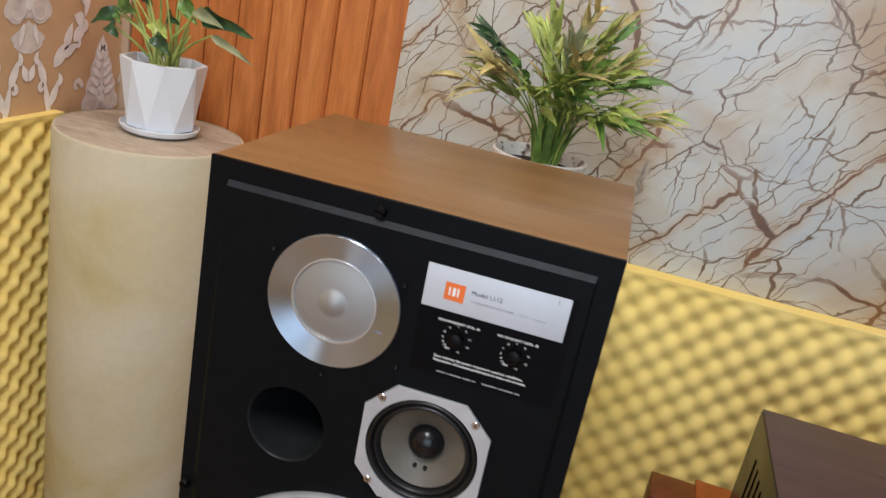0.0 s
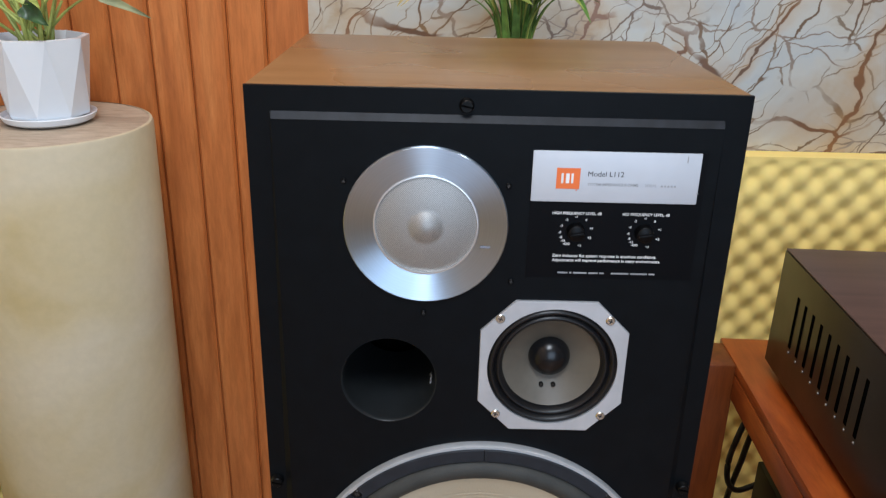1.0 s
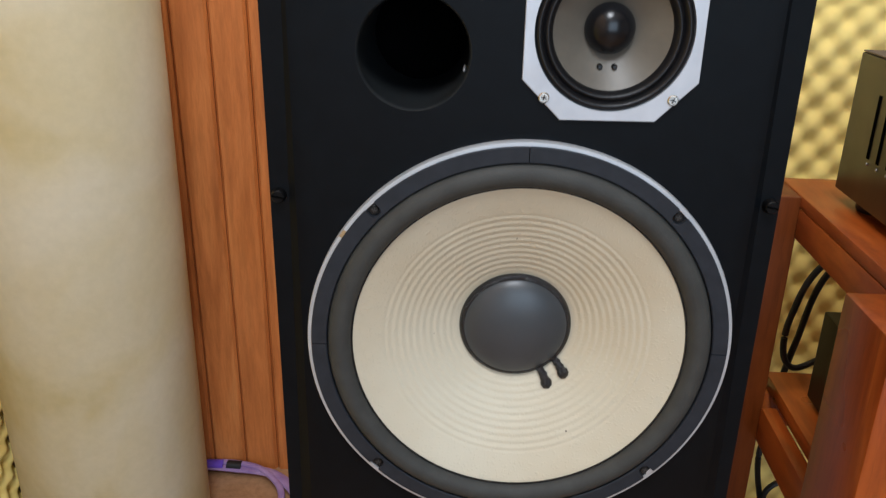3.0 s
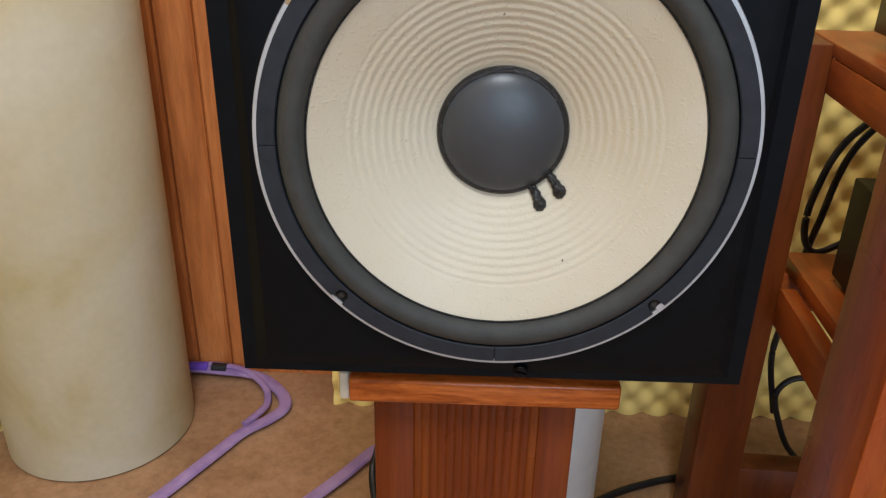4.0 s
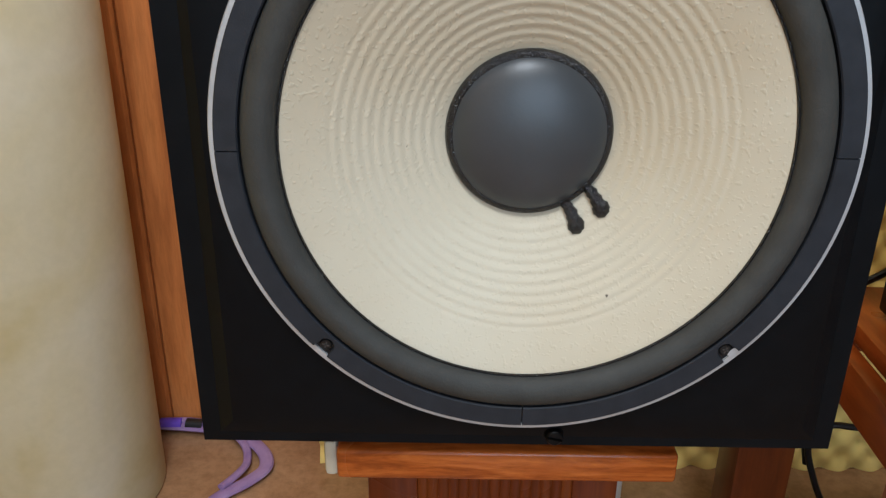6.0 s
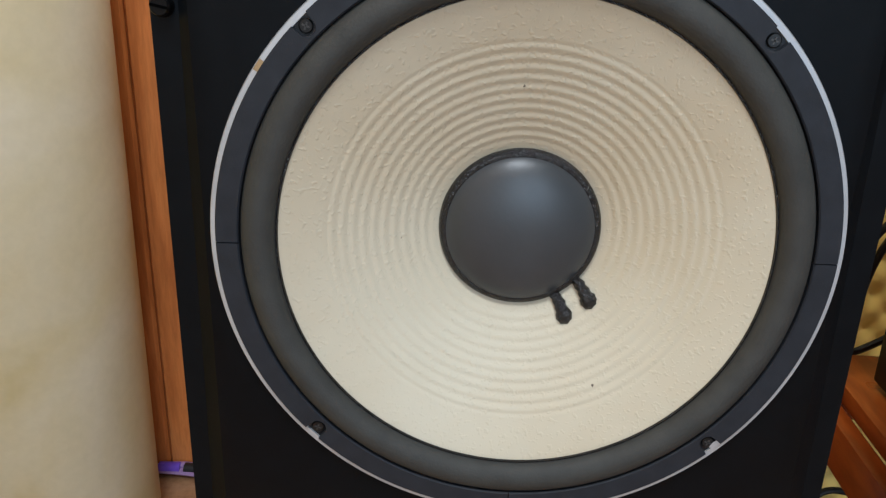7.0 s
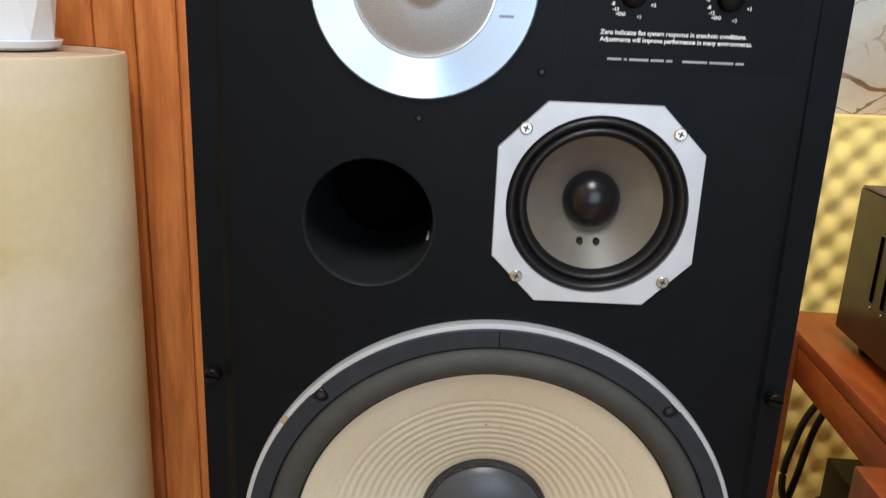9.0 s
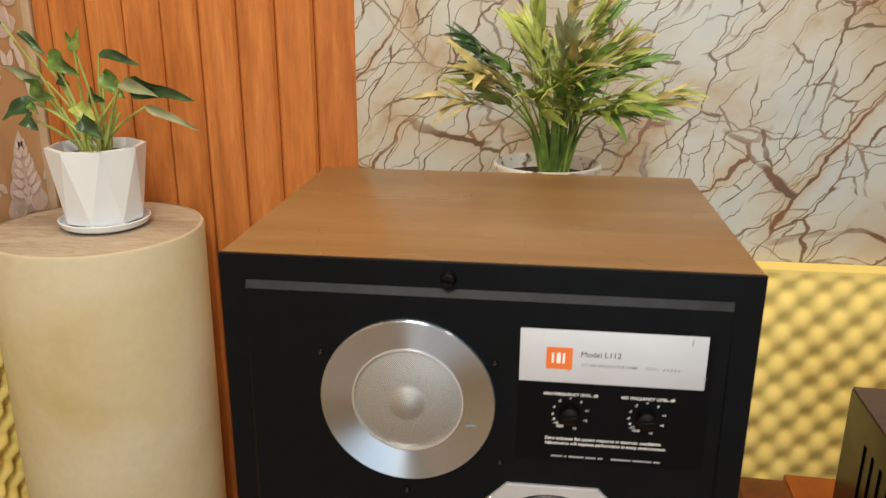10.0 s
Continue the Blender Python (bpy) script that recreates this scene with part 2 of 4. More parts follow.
def marble():
    m, n, l, b = material("marble", 0.28)
    raw = coords(n, l, (1, 1, 1), (0, 0, 0), False)
    sep, com = n.new("ShaderNodeSeparateXYZ"), n.new("ShaderNodeCombineXYZ")
    l.new(raw, sep.inputs[0])
    l.new(sep.outputs["X"], com.inputs["X"])
    l.new(sep.outputs["Z"], com.inputs["Y"])
    v = com.outputs[0]

    def warped(vec, scale, amount, detail):
        w = n.new("ShaderNodeTexNoise")
        w.inputs["Scale"].default_value, w.inputs["Detail"].default_value = scale, detail
        l.new(vec, w.inputs["Vector"])
        k = n.new("ShaderNodeVectorMath")
        k.operation = "MULTIPLY_ADD"
        k.inputs[1].default_value = (amount, amount, 0.0)
        l.new(w.outputs["Color"], k.inputs[0])
        l.new(vec, k.inputs[2])
        return k.outputs[0]

    bent = warped(warped(v, 3.4, 0.17, 4), 26.0, 0.026, 6)

    def cells(scale, stretch, turn, seed):
        mp = n.new("ShaderNodeMapping")
        mp.vector_type = "TEXTURE"
        mp.inputs["Rotation"].default_value = (0, 0, radians(-turn))
        mp.inputs["Scale"].default_value = (1, stretch, 1)
        mp.inputs["Location"].default_value = (seed, seed * 0.7, 0)
        l.new(bent, mp.inputs["Vector"])
        vo = n.new("ShaderNodeTexVoronoi")
        vo.voronoi_dimensions, vo.feature = "2D", "DISTANCE_TO_EDGE"
        vo.inputs["Scale"].default_value = scale
        l.new(mp.outputs[0], vo.inputs["Vector"])
        gate = noise_tex(n, l, mp.outputs[0], scale * 0.8, 3)
        return vo.outputs["Distance"], gate

    def lines(cell, thin, low, high, blur=0.6):
        line = ramp(n, l, cell[0], [(thin * blur, (1, 1, 1)), (thin, (0, 0, 0))])
        return mix(n, l, 1.0, line, ramp(n, l, cell[1], [(low, (0, 0, 0)), (high, (1, 1, 1))]), "MULTIPLY")

    clouds = noise_tex(n, l, bent, 6.0, 6, 0.6, 0.4)
    base = ramp(n, l, clouds, [(0.30, (0.40, 0.30, 0.19)), (0.40, (0.50, 0.46, 0.38)), (0.50, (0.53, 0.53, 0.49)), (0.62, (0.49, 0.52, 0.52)), (0.74, (0.38, 0.42, 0.47))])
    patches = noise_tex(n, l, v, 2.2, 5, 0.6, 0.8)
    base = mix(n, l, ramp(n, l, patches, [(0.50, (0, 0, 0)), (0.66, (0.70, 0.70, 0.70))]), base, (0.38, 0.24, 0.11))
    big, mid, small, cross = cells(7.0, 2.4, 40, 1.3), cells(15.0, 2.5, 34, 3.1), cells(27.0, 2.6, 46, 7.7), cells(9.0, 2.0, 100, 5.2)
    base = mix(n, l, lines(small, 0.024, 0.38, 0.47), base, (0.23, 0.18, 0.13))
    base = mix(n, l, lines(cross, 0.013, 0.45, 0.51), base, (0.27, 0.22, 0.18))
    base = mix(n, l, lines(mid, 0.023, 0.41, 0.47), base, (0.16, 0.105, 0.065))
    halo = lines(big, 0.13, 0.44, 0.58, 0.1)
    base = mix(n, l, mix(n, l, 1.0, halo, (0.55, 0.55, 0.55), "MULTIPLY"), base, (0.46, 0.29, 0.13))
    rust = ramp(n, l, clouds, [(0.4, (0.22, 0.105, 0.045)), (0.6, (0.14, 0.085, 0.055))])
    base = mix(n, l, lines(big, 0.020, 0.43, 0.50), base, rust)
    l.new(base, b.inputs["Base Color"])
    return m


marble_mat = marble()


def foam_material():
    m, n, l, b = material("foam_yellow", 0.85)
    v = coords(n, l, (1, 1, 1), (0, 0, 0), False)
    f = noise_tex(n, l, v, 3.0, 4)
    base = ramp(n, l, f, [(0.3, (0.89, 0.66, 0.18)), (0.7, (0.93, 0.74, 0.26))])
    spots = noise_tex(n, l, v, 2.3, 5, 0.6, 0.4)
    base = mix(n, l, ramp(n, l, spots, [(0.64, (0, 0, 0)), (0.76, (0.75, 0.75, 0.75))]), base, (0.66, 0.36, 0.06))
    l.new(base, b.inputs["Base Color"])
    b.inputs["Subsurface Weight"].default_value = 0.08
    b.inputs["Subsurface Radius"].default_value = (0.012, 0.008, 0.003)
    bump(n, l, noise_tex(n, l, v, 420, 2), 0.35, 0.001, b)
    return m


foam_mat = foam_material()


def wrap_material():
    m, n, l, b = material("cream_wrap", 0.66)
    v = coords(n, l, (1, 1, 1), (0, 0, 0), False)
    blot = noise_tex(n, l, v, 3.4, 4, 0.5, 0.5)
    base = ramp(n, l, blot, [(0.34, (0.46, 0.375, 0.19)), (0.44, (0.52, 0.45, 0.285)), (0.60, (0.56, 0.505, 0.375))])
    fine = ramp(n, l, noise_tex(n, l, v, 70, 5), [(0.35, (0.95, 0.95, 0.95)), (0.65, (1.02, 1.02, 1.02))])
    l.new(mix(n, l, 0.8, base, fine, "MULTIPLY"), b.inputs["Base Color"])
    bump(n, l, noise_tex(n, l, v, 160, 4), 0.2, 0.0006, b)
    return m


wrap_mat = wrap_material()
wrap_top = wood("wrap_top", (0.36, 0.29, 0.22), (0.47, 0.39, 0.30), (0.55, 0.47, 0.37), (2, 8, 8), 0.55, 0.2, contrast=0.7)


def floor_material():
    m, n, l, b = material("floor_brown", 0.24)
    v = coords(n, l, (1, 1, 1), (0, 0, 0), False)
    f = noise_tex(n, l, v, 5.0, 7, 0.65, 0.3)
    base = ramp(n, l, f, [(0.3, (0.25, 0.135, 0.066)), (0.5, (0.36, 0.205, 0.105)), (0.72, (0.45, 0.27, 0.145))])
    sp = noise_tex(n, l, v, 60, 5, 0.7)
    l.new(mix(n, l, 0.5, base, ramp(n, l, sp, [(0.35, (0.6, 0.58, 0.55)), (0.6, (1.05, 1.05, 1.05))]), "MULTIPLY"), b.inputs["Base Color"])
    return m


floor_mat = floor_material()


def wallpaper_material():
    m, n, l, b = material("wallpaper", 0.5)
    v = coords(n, l, (1, 1, 1), (0, 0, 0), False)
    f = noise_tex(n, l, v, 7, 4)
    base = ramp(n, l, f, [(0.3, (0.52, 0.325, 0.18)), (0.7, (0.61, 0.40, 0.23))])
    l.new(base, b.inputs["Base Color"])
    w = coords(n, l, (300, 300, 900), (0, 0, 0), False)
    bump(n, l, noise_tex(n, l, w, 1.0, 3), 0.25, 0.0006, b)
    return m


wallpaper_mat = wallpaper_material()


def braid_material():
    m, n, l, b = material("purple_braid", 0.38)
    v = coords(n, l, (1, 1, 1), (0, 0, 0), False)
    f = noise_tex(n, l, v, 25, 4)
    l.new(ramp(n, l, f, [(0.3, (0.24, 0.15, 0.34)), (0.7, (0.40, 0.27, 0.47))]), b.inputs["Base Color"])
    ck = n.new("ShaderNodeTexChecker")
    ck.inputs["Scale"].default_value = 420
    l.new(v, ck.inputs["Vector"])
    bump(n, l, ck.outputs["Fac"], 0.4, 0.0006, b)
    return m


braid_mat = braid_material()
violet_mat = plain("violet_sleeve", (0.14, 0.07, 0.50), 0.35, vary=0.2)


def amp_top_material():
    m, n, l, b = material("amp_top", 0.36, 0.35)
    v = coords(n, l, (3, 60, 3), (0, 0, 0), False)
    f = noise_tex(n, l, v, 1.0, 4)
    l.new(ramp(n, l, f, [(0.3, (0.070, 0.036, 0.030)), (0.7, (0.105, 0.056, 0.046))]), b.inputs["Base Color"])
    return m


amp_top = amp_top_material()


def speckle_pot():
    m, n, l, b = material("speckle_pot", 0.3)
    v = coords(n, l, (1, 1, 1), (0, 0, 0), False)
    f = noise_tex(n, l, v, 55, 4)
    l.new(ramp(n, l, f, [(0.38, (0.16, 0.11, 0.08)), (0.46, (0.76, 0.74, 0.70)), (0.9, (0.80, 0.79, 0.77))]), b.inputs["Base Color"])
    return m


speckle_mat = speckle_pot()

# ---- building helpers ----


def finish(name, bm, mat, smooth=35):
    me = bpy.data.meshes.new(name)
    bmesh.ops.recalc_face_normals(bm, faces=bm.faces)
    bm.to_mesh(me)
    bm.free()
    me.materials.append(mat)
    if smooth:
        me.shade_smooth()
        me.set_sharp_from_angle(angle=radians(smooth))
    return me


def part(name, bm, mat, parent=None, label="", smooth=35):
    ob = new(name, finish(name, bm, mat, smooth) if isinstance(bm, bmesh.types.BMesh) else bm)
    if parent:
        ob.parent = parent
    if label:
        tagged(ob, label)
    return ob


def thing(name, x, y, z, label, category, group="", kind="", turn=0):
    ob = new(name)
    ob.empty_display_size = 0.05
    ob.matrix_basis = pose(x, y, z, 0, 0, turn)
    return tagged(ob, label, category, group, kind)


def box(x0, y0, z0, x1, y1, z1, bevel=0.0, seg=2):
    bm = bmesh.new()
    bmesh.ops.create_cube(bm, size=1)
    for v in bm.verts:
        v.co = ((x0 + x1) / 2 + v.co.x * (x1 - x0), (y0 + y1) / 2 + v.co.y * (y1 - y0), (z0 + z1) / 2 + v.co.z * (z1 - z0))
    if bevel:
        bmesh.ops.bevel(bm, geom=list(bm.edges), offset=bevel, segments=seg, affect="EDGES", profile=0.5)
    return bm


def lathe(profile, seg=64, axis="Y", cx=0.0, cy=0.0, cz=0.0, cap=False):
    """Revolves (radius, height) pairs; height runs along the axis."""
    bm = bmesh.new()
    rings = []
    for r, h in profile:
        if r < 1e-6:
            p = (cx, cy + h, cz) if axis == "Y" else (cx, cy, cz + h)
            rings.append([bm.verts.new(p)])
            continue
        ring = []
        for i in range(seg):
            a = 2 * math.pi * i / seg
            c, s = r * math.cos(a), r * math.sin(a)
            ring.append(bm.verts.new((cx + c, cy + h, cz + s) if axis == "Y" else (cx + c, cy + s, cz + h)))
        rings.append(ring)
    for a, b in zip(rings, rings[1:]):
        for i in range(seg):
            j = (i + 1) % seg
            if len(a) == 1 and len(b) > 1:
                bm.faces.new((a[0], b[i], b[j]))
            elif len(b) == 1 and len(a) > 1:
                bm.faces.new((a[i], a[j], b[0]))
            elif len(a) > 1:
                bm.faces.new((a[i], a[j], b[j], b[i]))
    if cap:
        for ring in (rings[0], rings[-1]):
            if len(ring) > 1:
                bm.faces.new(ring)
    return bm


def spline(points, n):
    """Smooth points along a few given ones."""
    pts = [Vector(p) for p in points]
    pts = [pts[0] * 2 - pts[1], *pts, pts[-1] * 2 - pts[-2]]
    out = []
    for i in range(1, len(pts) - 2):
        a, b, c, d = pts[i - 1:i + 3]
        for k in range(n):
            t = k / n
            out.append(0.5 * (2 * b + (c - a) * t + (2 * a - 5 * b + 4 * c - d) * t * t + (3 * b - a - 3 * c + d) * t ** 3))
    out.append(pts[-2])
    return out


def sweep(bm, path, rx, rz, seg=8, taper=1.0, up=(0, 0, 1)):
    """A tube of elliptic section along a path; rz is its half height along up."""
    rings = []
    for i, p in enumerate(path):
        d = (path[min(i + 1, len(path) - 1)] - path[max(i - 1, 0)]).normalized()
        side = d.cross(Vector(up))
        side = side.normalized() if side.length > 1e-4 else Vector((1, 0, 0))
        top = side.cross(d).normalized()
        k = 1 + (taper - 1) * i / (len(path) - 1)
        rings.append([bm.verts.new(p + side * (rx * k * math.cos(a)) + top * (rz * k * math.sin(a))) for a in (2 * math.pi * j / seg for j in range(seg))])
    for a, b in zip(rings, rings[1:]):
        for j in range(seg):
            bm.faces.new((a[j], a[(j + 1) % seg], b[(j + 1) % seg], b[j]))
    bm.faces.new(rings[0])
    bm.faces.new(rings[-1])


def tube(points, rx, rz=None, n=10, seg=8, taper=1.0, up=(0, 0, 1)):
    bm = bmesh.new()
    sweep(bm, spline(points, n), rx, rz or rx, seg, taper, up)
    return bm


def sheet_with_holes(x0, z0, x1, z1, y, holes, seg=96):
    """A rectangle facing -y with round holes (x, z, radius)."""
    bm = bmesh.new()
    loops = [[(x0, z0), (x1, z0), (x1, z1), (x0, z1)]]
    for cx, cz, r in holes:
        loops.append([(cx + r * math.cos(2 * math.pi * i / seg), cz + r * math.sin(2 * math.pi * i / seg)) for i in range(seg)])
    edges = []
    for loop in loops:
        vs = [bm.verts.new((x, y, z)) for x, z in loop]
        edges += [bm.edges.new((vs[i], vs[(i + 1) % len(vs)])) for i in range(len(vs))]
    bmesh.ops.triangle_fill(bm, use_beauty=True, use_dissolve=False, edges=edges)
    return bm


def lettering(words, x, z, width, mat, parent, y, height=None, name="lettering", middle=False, bold=0.0):
    """Words on a face that looks along -y; x is their left end, z their foot."""
    cu = bpy.data.curves.new(name, "FONT")
    cu.body = words
    cu.offset = bold
    tmp = bpy.data.objects.new(name, cu)
    scene.collection.objects.link(tmp)
    dg = bpy.context.evaluated_depsgraph_get()
    me = bpy.data.meshes.new_from_object(tmp.evaluated_get(dg))
    bpy.data.objects.remove(tmp)
    xs, ys = [v.co.x for v in me.vertices], [v.co.y for v in me.vertices]
    w, h = max(xs) - min(xs), max(ys) - min(ys)
    k = width / w if width else height / h
    kz = height / h if height else k
    x0, y0 = min(xs), min(ys)
    for v in me.vertices:
        v.co = (x + (v.co.x - x0) * k - (width or w * k) / 2 * middle, y, z + (v.co.y - y0) * kz - h * kz / 2 * middle)
    me.materials.clear()
    me.materials.append(mat)
    ob = new(name, me)
    ob.parent = parent
    return ob


# ---- the room ----
MARBLE_Y, PLANK_Y, LEFT_X = 0.789, 0.846, -0.858
floor = part("floor", box(-1.0, -3.2, -0.1, 3.2, 1.0, 0.0), floor_mat, None, "", 0)
tagged(floor, "brown mottled stone floor with a soft sheen", "floor", "", "structure")
part_ceiling = part("ceiling", box(-1.0, -3.2, 2.7, 3.2, 1.0, 2.8), ceiling_mat, None, "", 0)
tagged(part_ceiling, "plain off-white plastered ceiling", "ceiling", "", "structure")
wall = part("wall_marble", box(-0.261, MARBLE_Y, 0, 3.2, 1.0, 2.7), marble_mat, None, "", 0)
tagged(wall, "cream marble wall slab with brown branching veins", "wall", "", "structure")
wall = part("wall_west", box(-1.0, -3.2, 0, LEFT_X, 1.0, 2.7), wallpaper_mat, None, "", 0)
tagged(wall, "tan wall papered with a pale damask pattern", "wall", "", "structure")
wall = part("wall_east", box(3.1, -3.2, 0, 3.2, MARBLE_Y, 2.7), plaster, None, "", 0)
tagged(wall, "plain beige plastered wall", "wall", "", "structure")
wall = part("wall_south", box(LEFT_X, -3.2, 0, 3.1, -3.1, 2.7), plaster, None, "", 0)
tagged(wall, "plain beige plastered wall", "wall", "", "structure")
wall_planks = part("wall_planks", box(LEFT_X, PLANK_Y + 0.012, 0, -0.261, 1.0, 2.7), rack_shade_wood, None, "", 0)
tagged(wall_planks, "wall clad with upright orange-brown wooden planks", "wall", "", "structure")
corner = part("trim_corner", box(LEFT_X, PLANK_Y - 0.002, 0, -0.842, PLANK_Y + 0.012, 2.7, 0.001), trim_grey)
tagged(corner, "narrow grey-brown trim strip in the corner", "trim", "", "structure")


# ---- loudspeaker ----
BOTTOM, TOP = 0.596, 1.225
HALF = 0.181


def disc(name, x, z, r, y0, y1, mat, parent, label="", bevel=0.0008, seg=24):
    """A small round button whose face looks along -y."""
    return part(name, lathe([(0, y0), (r - bevel, y0), (r, y0 + bevel), (r, y1)], seg, "Y", x, 0, z), mat, parent, label)


def screw(x, z, r, y, mat, parent, label=""):
    s = disc("screw", x, z, r, y - 0.0016, y, mat, parent, label, 0.0007, 16)
    k = r * 0.52
    for turn in (20, 110):
        bm = box(-k, -0.0003, -k * 0.22, k, 0.0002, k * 0.22)
        bmesh.ops.transform(bm, matrix=Matrix.Translation((x, y - 0.0016, z)) @ Matrix.Rotation(radians(turn), 4, "Y"), verts=bm.verts)
        part("slot", bm, screw_slot, s, "", 0)
    return s


def fastener(x, z, parent):
    """Black slotted grille peg."""
    peg = part("grille_peg", lathe([(0, -0.0065), (0.0040, -0.0065), (0.0047, -0.0057), (0.0047, -0.003), (0.0054, -0.002), (0.0054, 0.001)], 24, "Y", x, 0, z), knob_black, parent, "black slotted grille peg")
    bm = box(-0.0043, -0.0069, -0.0006, 0.0043, -0.0063, 0.0006)
    bmesh.ops.transform(bm, matrix=Matrix.Translation((x, 0, z)) @ Matrix.Rotation(radians(12), 4, "Y"), verts=bm.verts)
    part("slot", bm, slot_black, peg, "", 0)


def loudspeaker():
    sp = thing("loudspeaker", 0, 0, 0, "vintage three-way loudspeaker, black baffle, walnut cabinet, grille removed", "loudspeaker")
    D, T = 0.283, 0.019
    part("top_panel", box(-HALF, 0.003, TOP - T, HALF, D, TOP, 0.0012), cabinet_wood, sp, "satin walnut top panel")
    part("bottom_panel", box(-HALF, 0.003, BOTTOM, HALF, D, BOTTOM + T, 0.0012), cabinet_wood, sp)
    for x in (-HALF, HALF - T):
        part("side_panel", box(x, 0.003, BOTTOM + T, x + T, D, TOP - T), cabinet_wood, sp)
    part("back_panel", box(-HALF + T, D - T, BOTTOM + T, HALF - T, D - 0.002, TOP - T), rim_paint, sp)
    # flat black border round the raised baffle
    bm = bmesh.new()
    i, y, o = 0.1620, 0.0, HALF
    bz, tz = BOTTOM + 0.014, TOP - 0.0190
    outer = [(-o, BOTTOM), (o, BOTTOM), (o, TOP), (-o, TOP)]
    inner = [(-i - 0.009, bz - 0.008), (i + 0.009, bz - 0.008), (i + 0.0012, tz + 0.0006), (-i - 0.0012, tz + 0.0006)]
    ov = [bm.verts.new((x, 0, z)) for x, z in outer]
    iv = [bm.verts.new((x, 0, z)) for x, z in inner]
    bv = [bm.verts.new((x, 0.004, z)) for x, z in outer]
    for k in range(4):
        j = (k + 1) % 4
        bm.faces.new((ov[k], ov[j], iv[j], iv[k]))
        bm.faces.new((ov[k], ov[j], bv[j], bv[k]))
    part("front_border", bm, rim_paint, sp, "black border of the cabinet front", 20)
    # raised baffle with chamfered rim and openings
    face = -0.0035
    W = (0.0015, 0.7732)
    M = (0.0527, 1.0050)
    P = (-0.0785, 0.9885)
    Q = (-0.0503, 1.1233)
    bm = sheet_with_holes(-i, bz + 0.002, i, tz - 0.004, face, [(*W, 0.150), (*M, 0.0525), (*P, 0.0388), (*Q, 0.050)])
    rim = [(-i, bz + 0.002), (i, bz + 0.002), (i, tz - 0.004), (-i, tz - 0.004)]
    rv = [bm.verts.new((x, face, z)) for x, z in rim]
    iv = [bm.verts.new((x, 0.0, z)) for x, z in inner]
    for k in range(4):
        j = (k + 1) % 4
        bm.faces.new((rv[k], rv[j], iv[j], iv[k]))
    bmesh.ops.remove_doubles(bm, verts=bm.verts, dist=1e-6)
    part("baffle", bm, black_paint, sp, "matt black baffle board", 20)
    # upward chamfer face, its light from above put into the colour
    bm = bmesh.new()
    vs = [bm.verts.new(p) for p in ((-i, face - 0.0004, tz - 0.0042), (i, face - 0.0004, tz - 0.0042), (i, -0.0006, tz + 0.0010), (-i, -0.0006, tz + 0.0010), (-i, 0.001, tz - 0.0042), (i, 0.001, tz - 0.0042))]
    for f in ((0, 1, 2, 3), (0, 4, 5, 1), (3, 2, 5, 4)):
        bm.faces.new([vs[k] for k in f])
    part("chamfer_strip", bm, lit_chamfer_mat, sp, "top chamfer of the baffle, ceiling light painted in as paler grey", 20)
    for x, z in ((-0.0225, 1.2140), (-0.1743, 0.8865), (0.1740, 0.8875), (0.0215, 0.6045)):
        fastener(x, z, sp)

    # bass port
    port = part("bass_port", lathe([(0.0388, face + 0.0002), (0.0380, face + 0.001), (0.0374, face + 0.004), (0.0371, 0.11)], 64, "Y", P[0], 0, P[1]), port_black, sp, "open round bass port tube")
    part("port_end", lathe([(0, 0.13), (0.06, 0.13), (0.06, 0.11)], 48, "Y", P[0], 0, P[1]), slot_black, port)
    for k in range(3):
        bm = box(-0.0005, 0.018 + k * 0.006, -0.0012, 0.0004, 0.021 + k * 0.006, 0.0012)
        bmesh.ops.transform(bm, matrix=Matrix.Translation((P[0], 0, P[1])) @ Matrix.Rotation(radians(22), 4, "Y") @ Matrix.Translation((0.0367, 0, 0)), verts=bm.verts)
        part("stamp_mark", bm, faint_print, port, "", 0)

    # tweeter
    tw = new("tweeter")
    tw.parent = sp
    tw.matrix_basis = pose(Q[0], 0, Q[1])
    tagged(tw, "dome tweeter behind silver mesh in a brushed aluminium ring")
    part("tweeter_ring", lathe([(0.0615, face), (0.0615, face - 0.0026), (0.0607, face - 0.0034), (0.0392, face - 0.0002), (0.0385, face + 0.0006), (0.0385, face + 0.004)], 128), alu_ring, tw, "brushed aluminium ring")
    dome = [(0.0388 - 0.0260 * k / 12, face + 0.0012 - 0.0050 * math.sin(k / 12 * math.pi * 0.42)) for k in range(13)]
    dome += [(0.0128 - 0.0128 * k / 8, face - 0.0037 - 0.0042 * math.sin(k / 8 * math.pi / 2)) for k in range(1, 9)]
    part("mesh_dome", lathe(dome, 96), grille_mat, tw, "silver wire mesh dome", 60)
    part("inner_lip", lathe([(0.0397, face - 0.0004), (0.0392, face - 0.0011), (0.0383, face - 0.0012), (0.0380, face + 0.001)], 96), silver, tw)
    part("print_bar", box(0.0410, face - 0.0020, -0.0164, 0.0500, face - 0.0014, -0.0150), faded_print, tw, "", 0)
    for x, z in ((-0.0607, 0.0337), (0.0603, 0.0327), (-0.0007, -0.0723), (0.0660, -0.0440)):
        screw(x, z, 0.0022, face - 0.0002, knob_black, tw)

    # midrange
    md = new("midrange")
    md.parent = sp
    md.matrix_basis = pose(M[0], 0, M[1])
    tagged(md, "midrange driver with grey cone in an eight-sided silver plate")
    bm = bmesh.new()
    h, c = 0.0582, 0.0264
